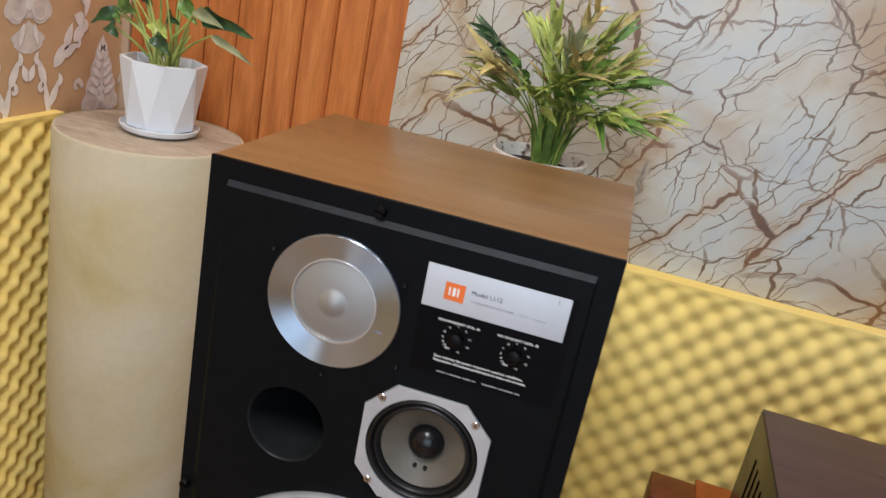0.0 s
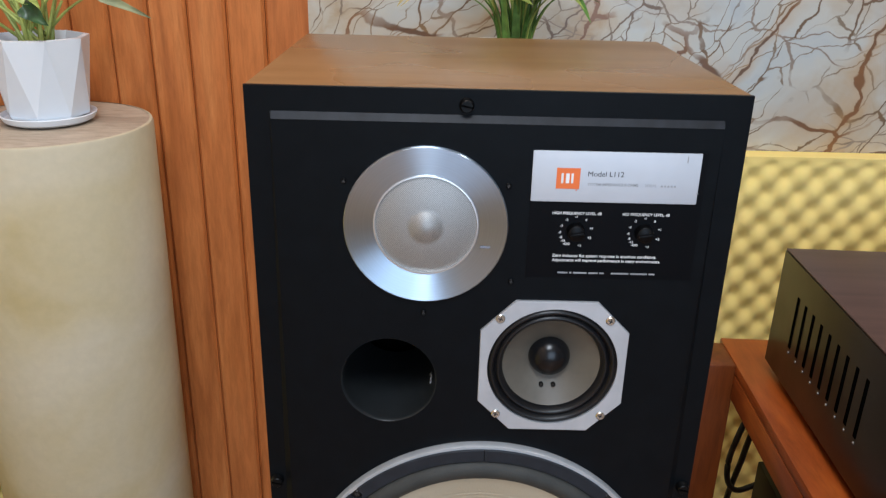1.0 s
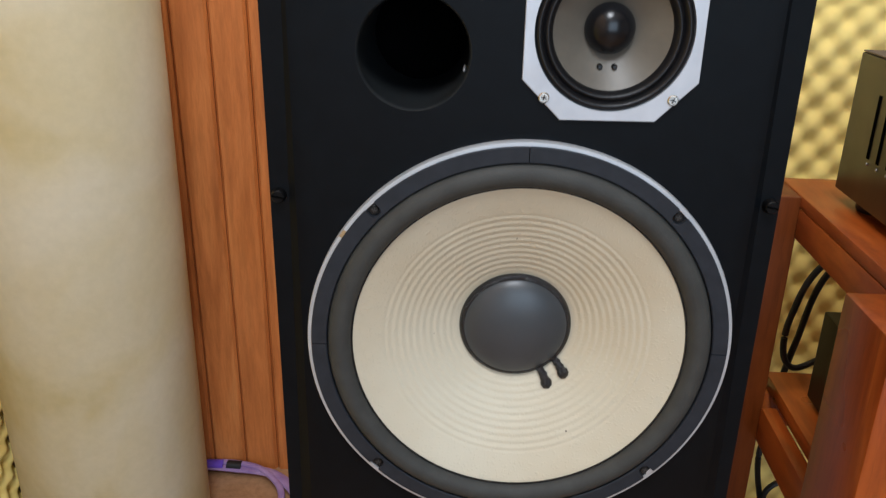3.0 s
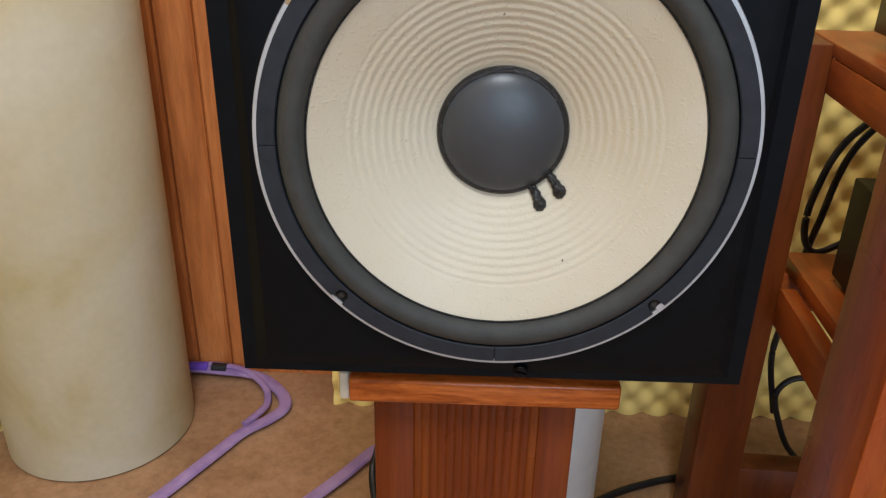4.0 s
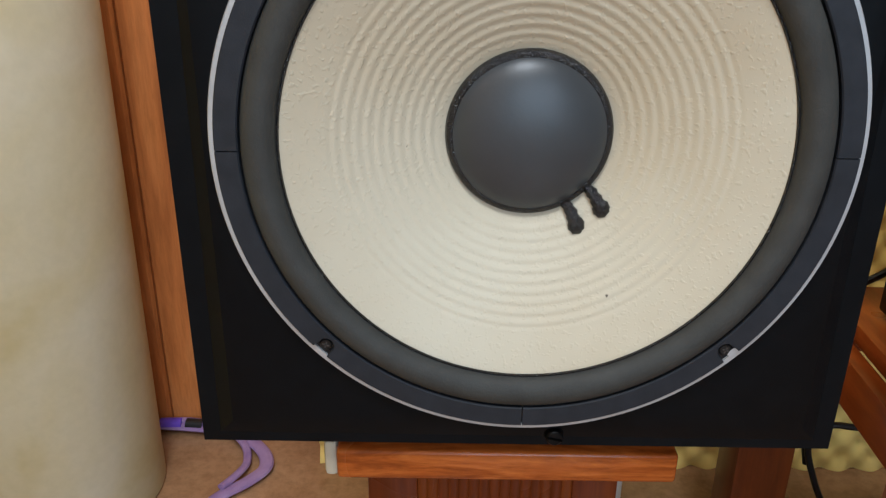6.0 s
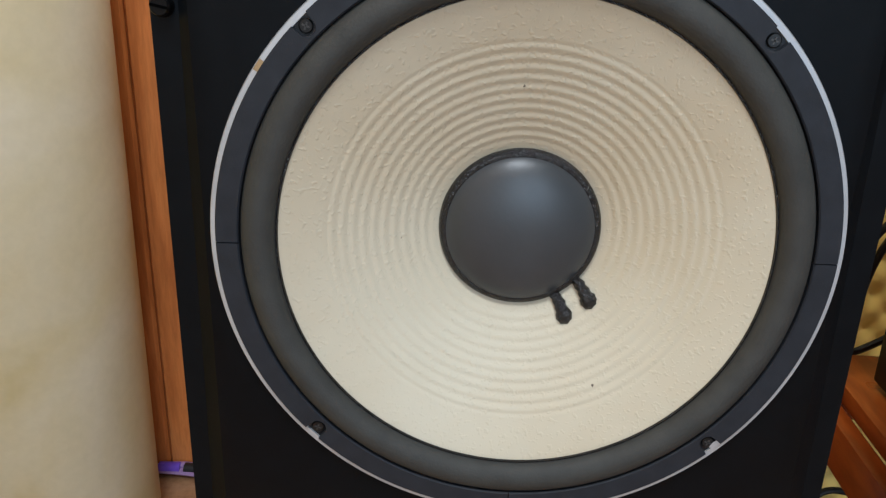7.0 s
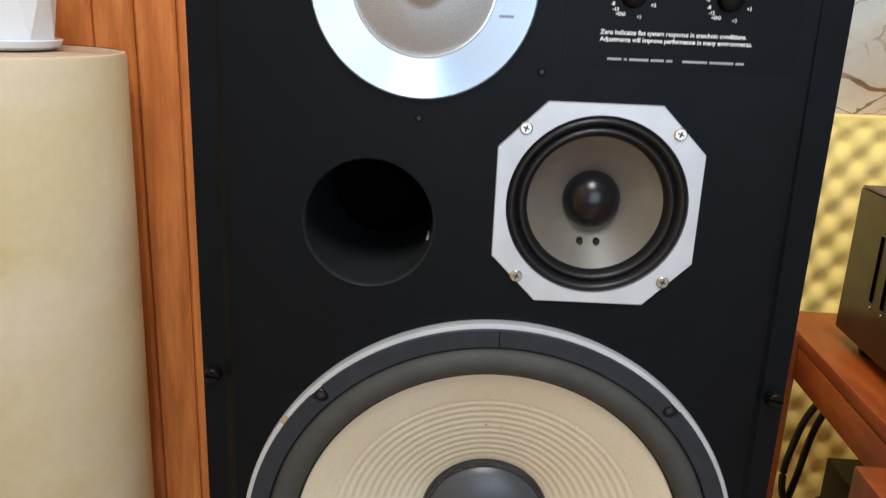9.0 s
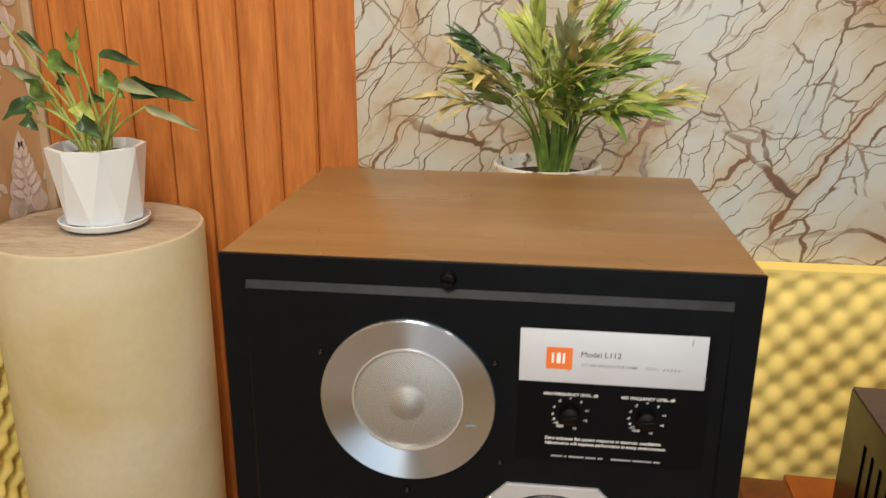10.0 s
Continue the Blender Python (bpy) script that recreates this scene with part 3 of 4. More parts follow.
    pts = [(-h + c, -h), (h - c, -h), (h, -h + c), (h, h - c), (h - c, h), (-h + c, h), (-h, h - c), (-h, -h + c)]
    seg = 96
    edges = []
    ov = [bm.verts.new((x, face - 0.0028, z)) for x, z in pts]
    cv = [bm.verts.new((0.0522 * math.cos(2 * math.pi * k / seg), face - 0.0028, 0.0522 * math.sin(2 * math.pi * k / seg))) for k in range(seg)]
    for ring in (ov, cv):
        edges += [bm.edges.new((ring[k], ring[(k + 1) % len(ring)])) for k in range(len(ring))]
    bmesh.ops.triangle_fill(bm, use_beauty=True, edges=edges)
    b2 = [bm.verts.new((x * 1.008, face - 0.0020, z * 1.008)) for x, z in pts]
    b3 = [bm.verts.new((x * 1.008, face, z * 1.008)) for x, z in pts]
    for k in range(8):
        j = (k + 1) % 8
        bm.faces.new((ov[k], ov[j], b2[j], b2[k]))
        bm.faces.new((b2[k], b2[j], b3[j], b3[k]))
    d2 = [bm.verts.new((v.co.x, face + 0.002, v.co.z)) for v in cv]
    for k in range(seg):
        bm.faces.new((cv[k], cv[(k + 1) % seg], d2[(k + 1) % seg], d2[k]))
    part("mounting_plate", bm, mid_plate_mat, md, "eight-sided brushed silver plate", 20)
    prof = [(0.0525, face - 0.0010)]
    for k in range(25):
        t = k / 24
        r = 0.0515 - 0.0115 * t
        prof.append((r, face - 0.0008 - 0.0030 * abs(math.sin(t * math.pi * 2)) + 0.003 * t))
    prof.append((0.0392, face + 0.006))
    part("surround", lathe(prof, 96), rubber, md, "black ribbed rubber surround", 60)
    part("cone", lathe([(0.0396, face + 0.0045), (0.034, face + 0.0085), (0.026, face + 0.0135), (0.019, face + 0.0175), (0.0165, face + 0.019)], 96), mid_cone_mat, md, "dark grey paper cone")
    part("dust_cap", lathe([(0.0172 * math.cos(t), face + 0.0185 - 0.0140 * math.sin(t)) for t in (0.5 * math.pi * k / 12 for k in range(12))] + [(0, face + 0.0045)], 64), mid_cap_mat, md, "glossy black dust cap", 60)
    for x in (-0.0055, 0.0045):
        part("rivet", lathe([(0, 0.0118), (0.0012, 0.0118), (0.0016, 0.0124), (0.0019, 0.0128), (0.0021, 0.0150)], 16, "Y", x, face - 0.0008, -0.0248), screw_dark, md, "small lead rivet")
    for x, z in ((-0.0435, 0.0435), (0.0425, 0.0435), (-0.0435, -0.0435), (0.0425, -0.0435)):
        screw(x, z, 0.0037, face - 0.0028, screw_steel, md, "steel cross-head screw")

    # woofer
    wf = new("woofer")
    wf.parent = sp
    wf.matrix_basis = pose(W[0], -0.0035, W[1])
    tagged(wf, "large woofer with ribbed cream cone and grey surround")
    part("frame_rim", lathe([(0.1588, 0.0002), (0.1588, face - 0.0024), (0.1582, face - 0.0034), (0.1553, face - 0.0036), (0.1550, face - 0.001)], 192), rim_alu, wf, "thin bare aluminium frame rim")
    part("frame_seat", lathe([(0.1556, face - 0.0024), (0.1490, face - 0.0022), (0.1440, face - 0.0020), (0.1430, 0.004)], 128), rubber, wf, "black painted frame seat")
    for q in range(4):
        bm = bmesh.new()
        rows = []
        spread = sorted({0.12 + 89.76 * k / 54 for k in range(55)} | {45 + 0.14 * k for k in range(-15, 16)})
        for step in spread:
            a = radians(q * 90 + step)
            gap = 0.1512 * math.sin(radians(abs(step - 45)))
            ro = 0.1557 if gap > 0.0046 else min(0.1557, 0.1512 - math.sqrt(0.0046 ** 2 - gap ** 2))
            row = []
            for r, yy in ((0.1440, -0.0038), (0.1440, -0.0082), (0.1447, -0.0089), (ro - 0.0006, -0.0089), (ro, -0.0083), (ro, -0.0038)):
                row.append(bm.verts.new((r * math.cos(a), yy, r * math.sin(a))))
            rows.append(row)
        for a, b in zip(rows, rows[1:]):
            for k in range(5):
                bm.faces.new((a[k], a[k + 1], b[k + 1], b[k]))
        bm.faces.new(rows[0])
        bm.faces.new(rows[-1])
        part("gasket", bm, gasket_mat, wf, "black gasket arc with screw notch")
    for a in (45, 135, 225, 315):
        x, z = 0.1512 * math.cos(radians(a)), 0.1512 * math.sin(radians(a))
        screw(x, z, 0.0036, face - 0.0018, screw_dark, wf, "dark cross-head screw")
    prof = [(0.1446, -0.0070), (0.1438, -0.0042)]
    for k in range(17):
        t = math.pi * k / 16
        prof.append((0.1348 + 0.0088 * math.cos(t), -0.0044 - 0.0080 * math.sin(t)))
    prof += [(0.1256, -0.0040), (0.1250, -0.0020)]
    part("surround", lathe(prof, 160), surround_mat, wf, "dark grey rolled surround", 60)
    part("edge_bead", lathe([(0.1263, -0.0046), (0.1260, -0.0056), (0.1252, -0.0058), (0.1248, -0.0046)], 160), glue, wf, "thin black glue bead")
    prof = []
    for k in range(150):
        r = 0.1262 - (0.1262 - 0.0385) * k / 149
        d = (0.1262 - r) / 0.0877
        rib = 0.0
        if 0.047 < r < 0.1045:
            fade = min(1, (r - 0.047) / 0.004, (0.1045 - r) / 0.003)
            rib = 0.00025 * fade * math.cos(2 * math.pi * (r - 0.047) / 0.00523)
        prof.append((r, -0.0046 + 0.0396 * d ** 1.10 - rib))
    part("cone", lathe(prof, 160), cone_mat, wf, "cream paper cone with concentric ribs", 80)
    cap_y = 0.0320
    prof = [(0.0422 * math.cos(t), cap_y - 0.0150 * math.sin(t)) for t in (0.5 * math.pi * k / 18 for k in range(18))] + [(0, cap_y - 0.0150)]
    part("dust_cap", lathe(prof, 96), dust_cap_mat, wf, "charcoal grey dust cap", 80)
    part("glue_ring", lathe([(0.0446, 0.0331), (0.0442, 0.0305), (0.0433, 0.0287), (0.0422, 0.0281), (0.0412, 0.0277), (0.0402, 0.0277), (0.0394, 0.0290)], 96), glue, wf, "glossy black glue ring", 60)
    for (ax, az), (bx, bz2) in (((0.0205, -0.0365), (0.0275, -0.0492)), ((0.0315, -0.0275), (0.0403, -0.0395))):
        bm = bmesh.new()
        r0, r1 = math.hypot(ax, az), math.hypot(bx, bz2)
        dep = lambda r: -0.0046 + 0.0396 * ((0.1262 - r) / 0.0877) ** 1.10
        pth = spline([(ax, dep(r0) - 0.002, az), ((ax + bx) / 2 + 0.0008, dep((r0 + r1) / 2) - 0.002, (az + bz2) / 2), (bx, dep(r1) - 0.0012, bz2)], 6)
        sweep(bm, pth, 0.0027, 0.0024, 10, 1.45, (0, 1, 0))
        bmesh.ops.create_icosphere(bm, subdivisions=3, radius=0.0047, matrix=Matrix.Translation((bx, dep(r1) - 0.0002, bz2)) @ Matrix.Diagonal((1, 0.8, 1.12, 1)))
        for v in bm.verts:
            v.co += Vector((math.sin(v.co.z * 2100), 0.7 * math.sin(v.co.x * 2300 + v.co.z * 1500), math.sin(v.co.x * 1900))) * 0.00035
        part("lead_blob", bm, glue, wf, "tarred black lead wire")
    # bare metal in one screw notch
    bm = bmesh.new()
    rows = []
    for k in range(7):
        a = radians(314.6 + 0.45 * k)
        rows.append([bm.verts.new((r * math.cos(a), face - 0.0040, r * math.sin(a))) for r in (0.1535 - 0.0008 * math.sin(k / 6 * math.pi), 0.1556)])
    for a, b in zip(rows, rows[1:]):
        bm.faces.new((a[0], a[1], b[1], b[0]))
    part("bare_patch", bm, rim_alu, wf, "bare metal where the gasket is notched", 0)
    # small scuff on the rim
    bm = bmesh.new()
    rows = []
    for k in range(5):
        a = radians(144.6 + 0.55 * k)
        rows.append([bm.verts.new((r * math.cos(a), face - 0.0038, r * math.sin(a))) for r in (0.1546, 0.1582)])
    for a, b in zip(rows, rows[1:]):
        bm.faces.new((a[0], a[1], b[1], b[0]))
    part("scuff", bm, tan_wear, wf, "tan scuff on the rim", 0)

    # control panel and nameplate
    part("control_panel", box(0.0262, face - 0.0004, 1.0835, 0.1535, face + 0.0004, 1.1840), panel_black, sp, "thin black control panel")
    np_ = part("nameplate", box(0.0265, face - 0.0018, 1.1450, 0.1488, face - 0.0005, 1.1836, 0.0006), plate_mat, sp, "pale silver nameplate")
    y = face - 0.0020
    logo = part("emblem", box(0.0443, y - 0.0001, 1.1553, 0.0615, y + 0.0002, 1.1710), orange_print, np_, "orange square emblem", 0)
    for x, w in ((0.0478, 0.0016), (0.0512, 0.0026), (0.0551, 0.0016)):
        part("emblem_mark", box(x, y - 0.0003, 1.1596, x + w, y, 1.1670), white_print, logo, "", 0)
    part("emblem_tail", box(0.0590, y - 0.0001, 1.1540, 0.0600, y + 0.0002, 1.1550), orange_print, logo, "", 0)
    lettering("Model L112", 0.0672, 1.1650, 0.0262, dark_print, np_, y)
    lettering("SYSTEM IMPEDANCE 8 OHMS", 0.0675, 1.1580, 0.0370, grey_print, np_, y, bold=0.022)
    lettering("SERIAL", 0.1095, 1.1580, 0.0085, faint_print, np_, y)
    for k in range(5):
        part("print_bar", box(0.1210 + 0.0024 * k, y - 0.0001, 1.1580, 0.1224 + 0.0024 * k, y + 0.0001, 1.1594), faint_print, np_, "", 0)
    part("print_bar", box(0.1475, y - 0.0001, 1.1533, 0.1494, y + 0.0001, 1.1540), grey_print, np_, "", 0)
    part("print_bar", box(0.1380, y - 0.0001, 1.1768, 0.1387, y + 0.0001, 1.1815), grey_print, np_, "", 0)
    y = face - 0.0006
    lettering("HIGH FREQUENCY LEVEL, dB", 0.0437, 1.1345, 0.0365, white_print, sp, y, bold=0.022)
    lettering("MID FREQUENCY LEVEL, dB", 0.0958, 1.1345, 0.0352, white_print, sp, y, bold=0.022)
    for cx in (0.0620, 0.1133):
        knob = part("level_knob", lathe([(0, -0.0068), (0.0050, -0.0068), (0.0062, -0.0060), (0.0068, -0.0010), (0.0070, 0)], 32, "Y", cx, face - 0.0004, 1.1215), knob_black, sp, "small black level knob")
        bm = box(-0.0052, -0.0018, -0.0010, 0.0052, 0, 0.0010, 0.0004)
        bmesh.ops.transform(bm, matrix=Matrix.Translation((cx, face - 0.0070, 1.1215)) @ Matrix.Rotation(radians(-8), 4, "Y"), verts=bm.verts)
        part("grip", bm, knob_black, knob)
        for words, a in (("0", 52), ("+1", 14), ("+2", -24), ("+3", -72), ("-1", 92), ("-2", 128), ("-3", 158), ("-5", 184), ("-8", 204), ("-12", 220), ("-oo", 238)):
            r = 0.0118
            lettering(words, cx + r * math.cos(radians(a)), 1.1215 + r * math.sin(radians(a)), 0, white_print, sp, y, 0.0019, "lettering", True, 0.02)
    lettering("Zero indicates flat system response in anechoic conditions.", 0.0458, 1.1000, 0.0790, white_print, sp, y, bold=0.022)
    lettering("Adjustments will improve performance in many environments.", 0.0458, 1.0963, 0.0825, white_print, sp, y, bold=0.022)
    x = 0.0508
    for w in (0.0078, 0.0018, 0.0105, 0.0072, 0.0035, -0.003, 0.0135, 0.0130, 0.0045):
        if w > 0:
            part("print_bar", box(x, y - 0.0001, 1.0872, x + w, y + 0.0001, 1.0884), grey_print, sp, "", 0)
        x += abs(w) + 0.0012
    return sp


loudspeaker()

# ---- stand ----


def speaker_stand():
    st = thing("speaker_stand", 0, 0, 0, "reddish wooden loudspeaker stand with reeded post", "stand")
    bm = box(-0.1068, 0.0110, 0.5600, 0.1000, 0.262, 0.5815, 0.003, 3)
    part("top_plate", bm, stand_wood, st, "polished top plate with swirling grain")
    part("post", box(-0.0915, 0.047, 0.0, 0.0725, 0.190, 0.560, 0.002), shaded_post_wood, st, "reddish wooden post")
    part("margin", box(-0.0915, 0.041, 0.02, -0.0588, 0.0468, 0.5595, 0.001), shaded_post_wood, st)
    part("margin", box(0.0430, 0.041, 0.02, 0.0725, 0.0465, 0.5595, 0.001), shaded_post_wood, st)
    n = 15
    for k in range(n):
        w = 0.1022 / n
        x = -0.0590 + (k + 0.5) * w
        bm = bmesh.new()
        lo = [bm.verts.new((x + w * 0.5 * math.cos(t), 0.0424 - 0.0008 * math.sin(t), 0.02)) for t in (math.pi * j / 6 for j in range(7))]
        hi = [bm.verts.new((v.co.x, v.co.y, 0.5592)) for v in lo]
        for a in range(6):
            bm.faces.new((lo[a], lo[a + 1], hi[a + 1], hi[a]))
        part("reed", bm, shaded_post_wood, st)
    part("foot_plate", box(-0.135, 0.015, 0.0, 0.128, 0.270, 0.02, 0.003), stand_wood, st)
    for x in (-0.085, 0.080):
        for y in (0.075, 0.225):
            part("rubber_pad", lathe([(0, 0), (0.016, 0), (0.016, 0.0146), (0, 0.0146)], 24, "Z", x, y, 0.5814), rubber, st)
    part("felt_tab", box(-0.1155, 0.019, 0.5560, -0.1070, 0.060, 0.5815, 0.003), felt, st, "pale felt tab at the plate edge")


speaker_stand()


# ---- egg-crate foam ----
def foam_panel(name, width, height, pitch=0.0278, amp=0.0062, base=0.036):
    """Foam sheet in x and z, its relief towards -y, back at y = 0."""
    step = pitch / 6
    nx, nz = int(width / step), int(height / step)
    xs, zs = np.linspace(0, width, nx + 1), np.linspace(0, height, nz + 1)
    X, Z = np.meshgrid(xs, zs)
    wob = 0.06 * np.sin(X * 9.1 + 1.3 * np.sin(Z * 7.7)) + 0.05 * np.sin(Z * 11.3 + X * 4.1)
    h = np.cos(np.pi * X / pitch + wob) * np.cos(np.pi * Z / pitch + wob)
    h = 2 * ((h + 1) / 2) ** 0.62 - 1
    edge = np.clip((height - Z - 0.006) / 0.012, 0, 1)
    h = h * edge + 0.55 * (1 - edge)
    Y = -(base + amp * h + 0.0012 * np.sin(X * 23 + Z * 17))
    verts = [tuple(v) for v in np.stack([X, Y, Z], -1).reshape(-1, 3)]
    idx = np.arange((nx + 1) * (nz + 1)).reshape(nz + 1, nx + 1)
    faces = [tuple(int(i) for i in f) for f in np.stack([idx[:-1, :-1], idx[:-1, 1:], idx[1:, 1:], idx[1:, :-1]], -1).reshape(-1, 4)]
    rim = [int(i) for i in np.concatenate([idx[0, :], idx[1:, -1], idx[-1, :-1][::-1], idx[1:-1, 0][::-1]])]
    start = len(verts)
    verts += [(verts[i][0], 0.0, verts[i][2]) for i in rim]
    m = len(rim)
    faces += [(rim[k], start + k, start + (k + 1) % m, rim[(k + 1) % m]) for k in range(m)]
    me = bpy.data.meshes.new(name)
    me.from_pydata(verts, [], faces)
    me.materials.append(foam_mat)
    me.shade_smooth()
    me.set_sharp_from_angle(angle=radians(60))
    return new(name, me)


foam = foam_panel("foam_panel", 1.30, 0.981)
foam.matrix_basis = pose(-0.258, MARBLE_Y - 0.001, 0.0)
tagged(foam, "yellow egg-crate acoustic foam sheet below the marble", "acoustic foam", "acoustic foam sheets")
foam = foam_panel("foam_panel", 1.45, 1.030, 0.0278, 0.0120, 0.0140)
foam.matrix_basis = pose(LEFT_X + 0.001, -0.795, 0.0, 0, 0, 90)
tagged(foam, "yellow egg-crate acoustic foam sheet on the papered wall", "acoustic foam", "acoustic foam sheets")

# ---- cream column with potted plant ----
CX, CY, CR, CZ = -0.6646, 0.6694, 0.1653, 1.0317
col = thing("column", CX, CY, 0, "tall round column wrapped in blotchy cream felt", "column")
part("wrap", lathe([(CR - 0.012, 0.0), (CR - 0.0078, 0.004), (CR - 0.004, CZ * 0.5), (CR, CZ - 0.006), (CR - 0.002, CZ - 0.001), (CR - 0.006, CZ)], 96, "Z"), wrap_mat, col)
part("lid", lathe([(0, CZ - 0.001), (CR - 0.005, CZ - 0.001)], 96, "Z"), wrap_top, col, "greyish cream round top")

PX, PY = -0.655, 0.679
pot = thing("flower_pot", PX, PY, CZ, "white faceted ceramic flower pot on a saucer", "flower pot")
bm = bmesh.new()
rings = []
for r, z, tw in ((0.059, 0.012, 0), (0.061, 0.016, 0), (0.0745, 0.126, 22.5), (0.0745, 0.130, 22.5), (0.068, 0.131, 22.5), (0.064, 0.112, 22.5)):
    rings.append([bm.verts.new((r * math.cos(radians(45 * k + tw + 10)), r * math.sin(radians(45 * k + tw + 10)), z)) for k in range(8)])
for a, b in zip(rings, rings[1:]):
    tw = rings.index(a) == 1
    for k in range(8):
        j = (k + 1) % 8
        if tw:
            bm.faces.new((a[k], a[j], b[k]))
            bm.faces.new((a[j], b[j], b[k]))
        else:
            bm.faces.new((a[k], a[j], b[j], b[k]))
bm.faces.new(rings[0])
part("vessel", bm, pot_white, pot, "", 15)
part("soil", lathe([(0, 0.117), (0.05, 0.115), (0.0645, 0.113)], 24, "Z"), soil, pot, "dark potting soil")
part("saucer", lathe([(0, 0.001), (0.058, 0.001), (0.066, 0.005), (0.0705, 0.014), (0.0685, 0.015), (0.064, 0.009), (0.055, 0.0085)], 64, "Z"), pot_white, pot, "white round saucer")


def leaf_blade(bm, base, tip, width, droop, curl=0.2, n=8, side_hint=(0, -1, 0.3), wave=0.0, phase=0.0):
    """A pointed blade from base to tip that sags, folds along its midrib and ripples at the edge."""
    base, tip = Vector(base), Vector(tip)
    d = tip - base
    side = d.cross(Vector(side_hint))
    side = side.normalized() if side.length > 1e-5 else Vector((1, 0, 0))
    nor = side.cross(d).normalized()
    rows = []
    for k in range(n + 1):
        t = k / n
        w = width * (min(1, t * 4.5) ** 0.6) * (1 - t) ** 0.75 * 1.25 + 0.0004
        c = base + d * t + Vector((0, 0, -droop * (t * t - t * 0.2)))
        r1, r2 = wave * w * math.sin(9 * t + phase), wave * w * math.sin(8 * t + phase + 2)
        rows.append([bm.verts.new(c - side * w + nor * (curl * w + r1)), bm.verts.new(c - side * w * 0.5 + nor * (curl * w * 0.35)), bm.verts.new(c), bm.verts.new(c + side * w * 0.5 + nor * (curl * w * 0.35)), bm.verts.new(c + side * w + nor * (curl * w + r2))])
    for a, b in zip(rows, rows[1:]):
        for j in range(4):
            bm.faces.new((a[j], a[j + 1], b[j + 1], b[j]))


plant = thing("pothos_plant", PX, PY, CZ + 0.12, "leafy green pothos with drooping glossy leaves in a white pot", "plant")
# stalk joint (x, y, z), blade tip, half width, droop, finish
LEAVES = [
    ((-0.014, 0.000, 0.151), (-0.020, -0.010, 0.186), 0.0062, 0, leaf_green),
    ((-0.010, -0.010, 0.154), (0.006, -0.020, 0.193), 0.0062, 0, leaf_lime),
    ((-0.047, -0.020, 0.148), (0.005, -0.030, 0.123), 0.0156, 0, leaf_green),
    ((0.017, 0.010, 0.149), (0.087, -0.000, 0.140), 0.0094, 0.006, leaf_dark),
    ((0.072, -0.020, 0.110), (0.181, -0.030, 0.097), 0.0156, 0.01, leaf_dark),
    ((0.066, -0.030, 0.108), (0.130, -0.040, 0.097), 0.0101, 0.002, leaf_pale),
    ((0.108, -0.040, 0.077), (0.194, -0.050, 0.050), 0.0070, 0.002, leaf_pale),
    ((-0.076, -0.030, 0.106), (-0.032, -0.040, 0.090), 0.0187, 0, leaf_green),
    ((-0.076, -0.020, 0.080), (-0.131, -0.030, 0.053), 0.0133, 0, leaf_dark),
    ((-0.085, -0.040, 0.059), (-0.060, -0.050, 0.042), 0.0125, 0, leaf_dark),
    ((-0.080, 0.020, 0.104), (-0.148, 0.010, 0.136), 0.0101, 0.004, leaf_pale),
    ((0.005, -0.050, 0.078), (0.040, -0.060, 0.061), 0.0140, 0, leaf_lime),
    ((0.017, -0.060, 0.060), (0.054, -0.070, 0.037), 0.0140, 0, leaf_dark),
    ((0.020, 0.010, 0.120), (0.058, -0.000, 0.086), 0.0148, 0, leaf_green),
    ((-0.048, 0.000, 0.112), (-0.024, -0.010, 0.104), 0.0109, 0, leaf_dark),
    ((-0.008, 0.010, 0.091), (0.024, -0.000, 0.081), 0.0109, 0, leaf_dark),
    ((-0.103, 0.000, 0.182), (-0.056, -0.010, 0.148), 0.0070, 0.0, leaf_dark),
    ((-0.127, 0.000, 0.192), (-0.163, -0.010, 0.211), 0.0062, 0.0, leaf_dark),
    ((-0.070, -0.040, 0.081), (-0.056, -0.050, 0.067), 0.0094, 0, leaf_green),
]
for k, (joint, tip, w, droop, mat) in enumerate(LEAVES):
    a = 2.4 * k
    foot = (0.020 * math.cos(a), 0.018 * math.sin(a), -0.002)
    bend = (0.55 * joint[0] + 0.4 * foot[0], 0.5 * joint[1], joint[2] * 0.62)
    part("stalk", tube([foot, bend, joint], 0.0028, None, 8, 8, 0.55), stem_mat, plant)
    bm = bmesh.new()
    leaf_blade(bm, joint, tip, w, droop + 0.004, 0.7, 10, (0.5 * math.sin(k * 1.7), -1, 0.25 + 0.5 * math.cos(k * 2.3)), 0.55, k)
    part("leaf", bm, mat, plant, "", 60)
for k in range(7):
    a = 0.9 * k
    part("stalk", tube([(0.022 * math.cos(a), 0.02 * math.sin(a), -0.002), (0.028 * math.cos(a), 0.026 * math.sin(a), 0.03), (0.046 * math.cos(a), 0.03 * math.sin(a), 0.062 + 0.008 * (k % 3))], 0.0038, None, 6, 8, 0.5), stem_mat, plant)

# ---- palm behind the loudspeaker ----
FX, FY = 0.046, 0.528
ped = part("pedestal", lathe([(0, 0), (0.153, 0), (0.155, 0.003), (0.155, 1.047), (0.153, 1.050), (0, 1.050)], 64, "Z", FX, FY, 0), column_white)
tagged(ped, "plain white round plant pedestal behind the loudspeaker", "pedestal")
pot2 = thing("flower_pot", FX, FY, 1.050, "round white flower pot with brown speckles", "flower pot")
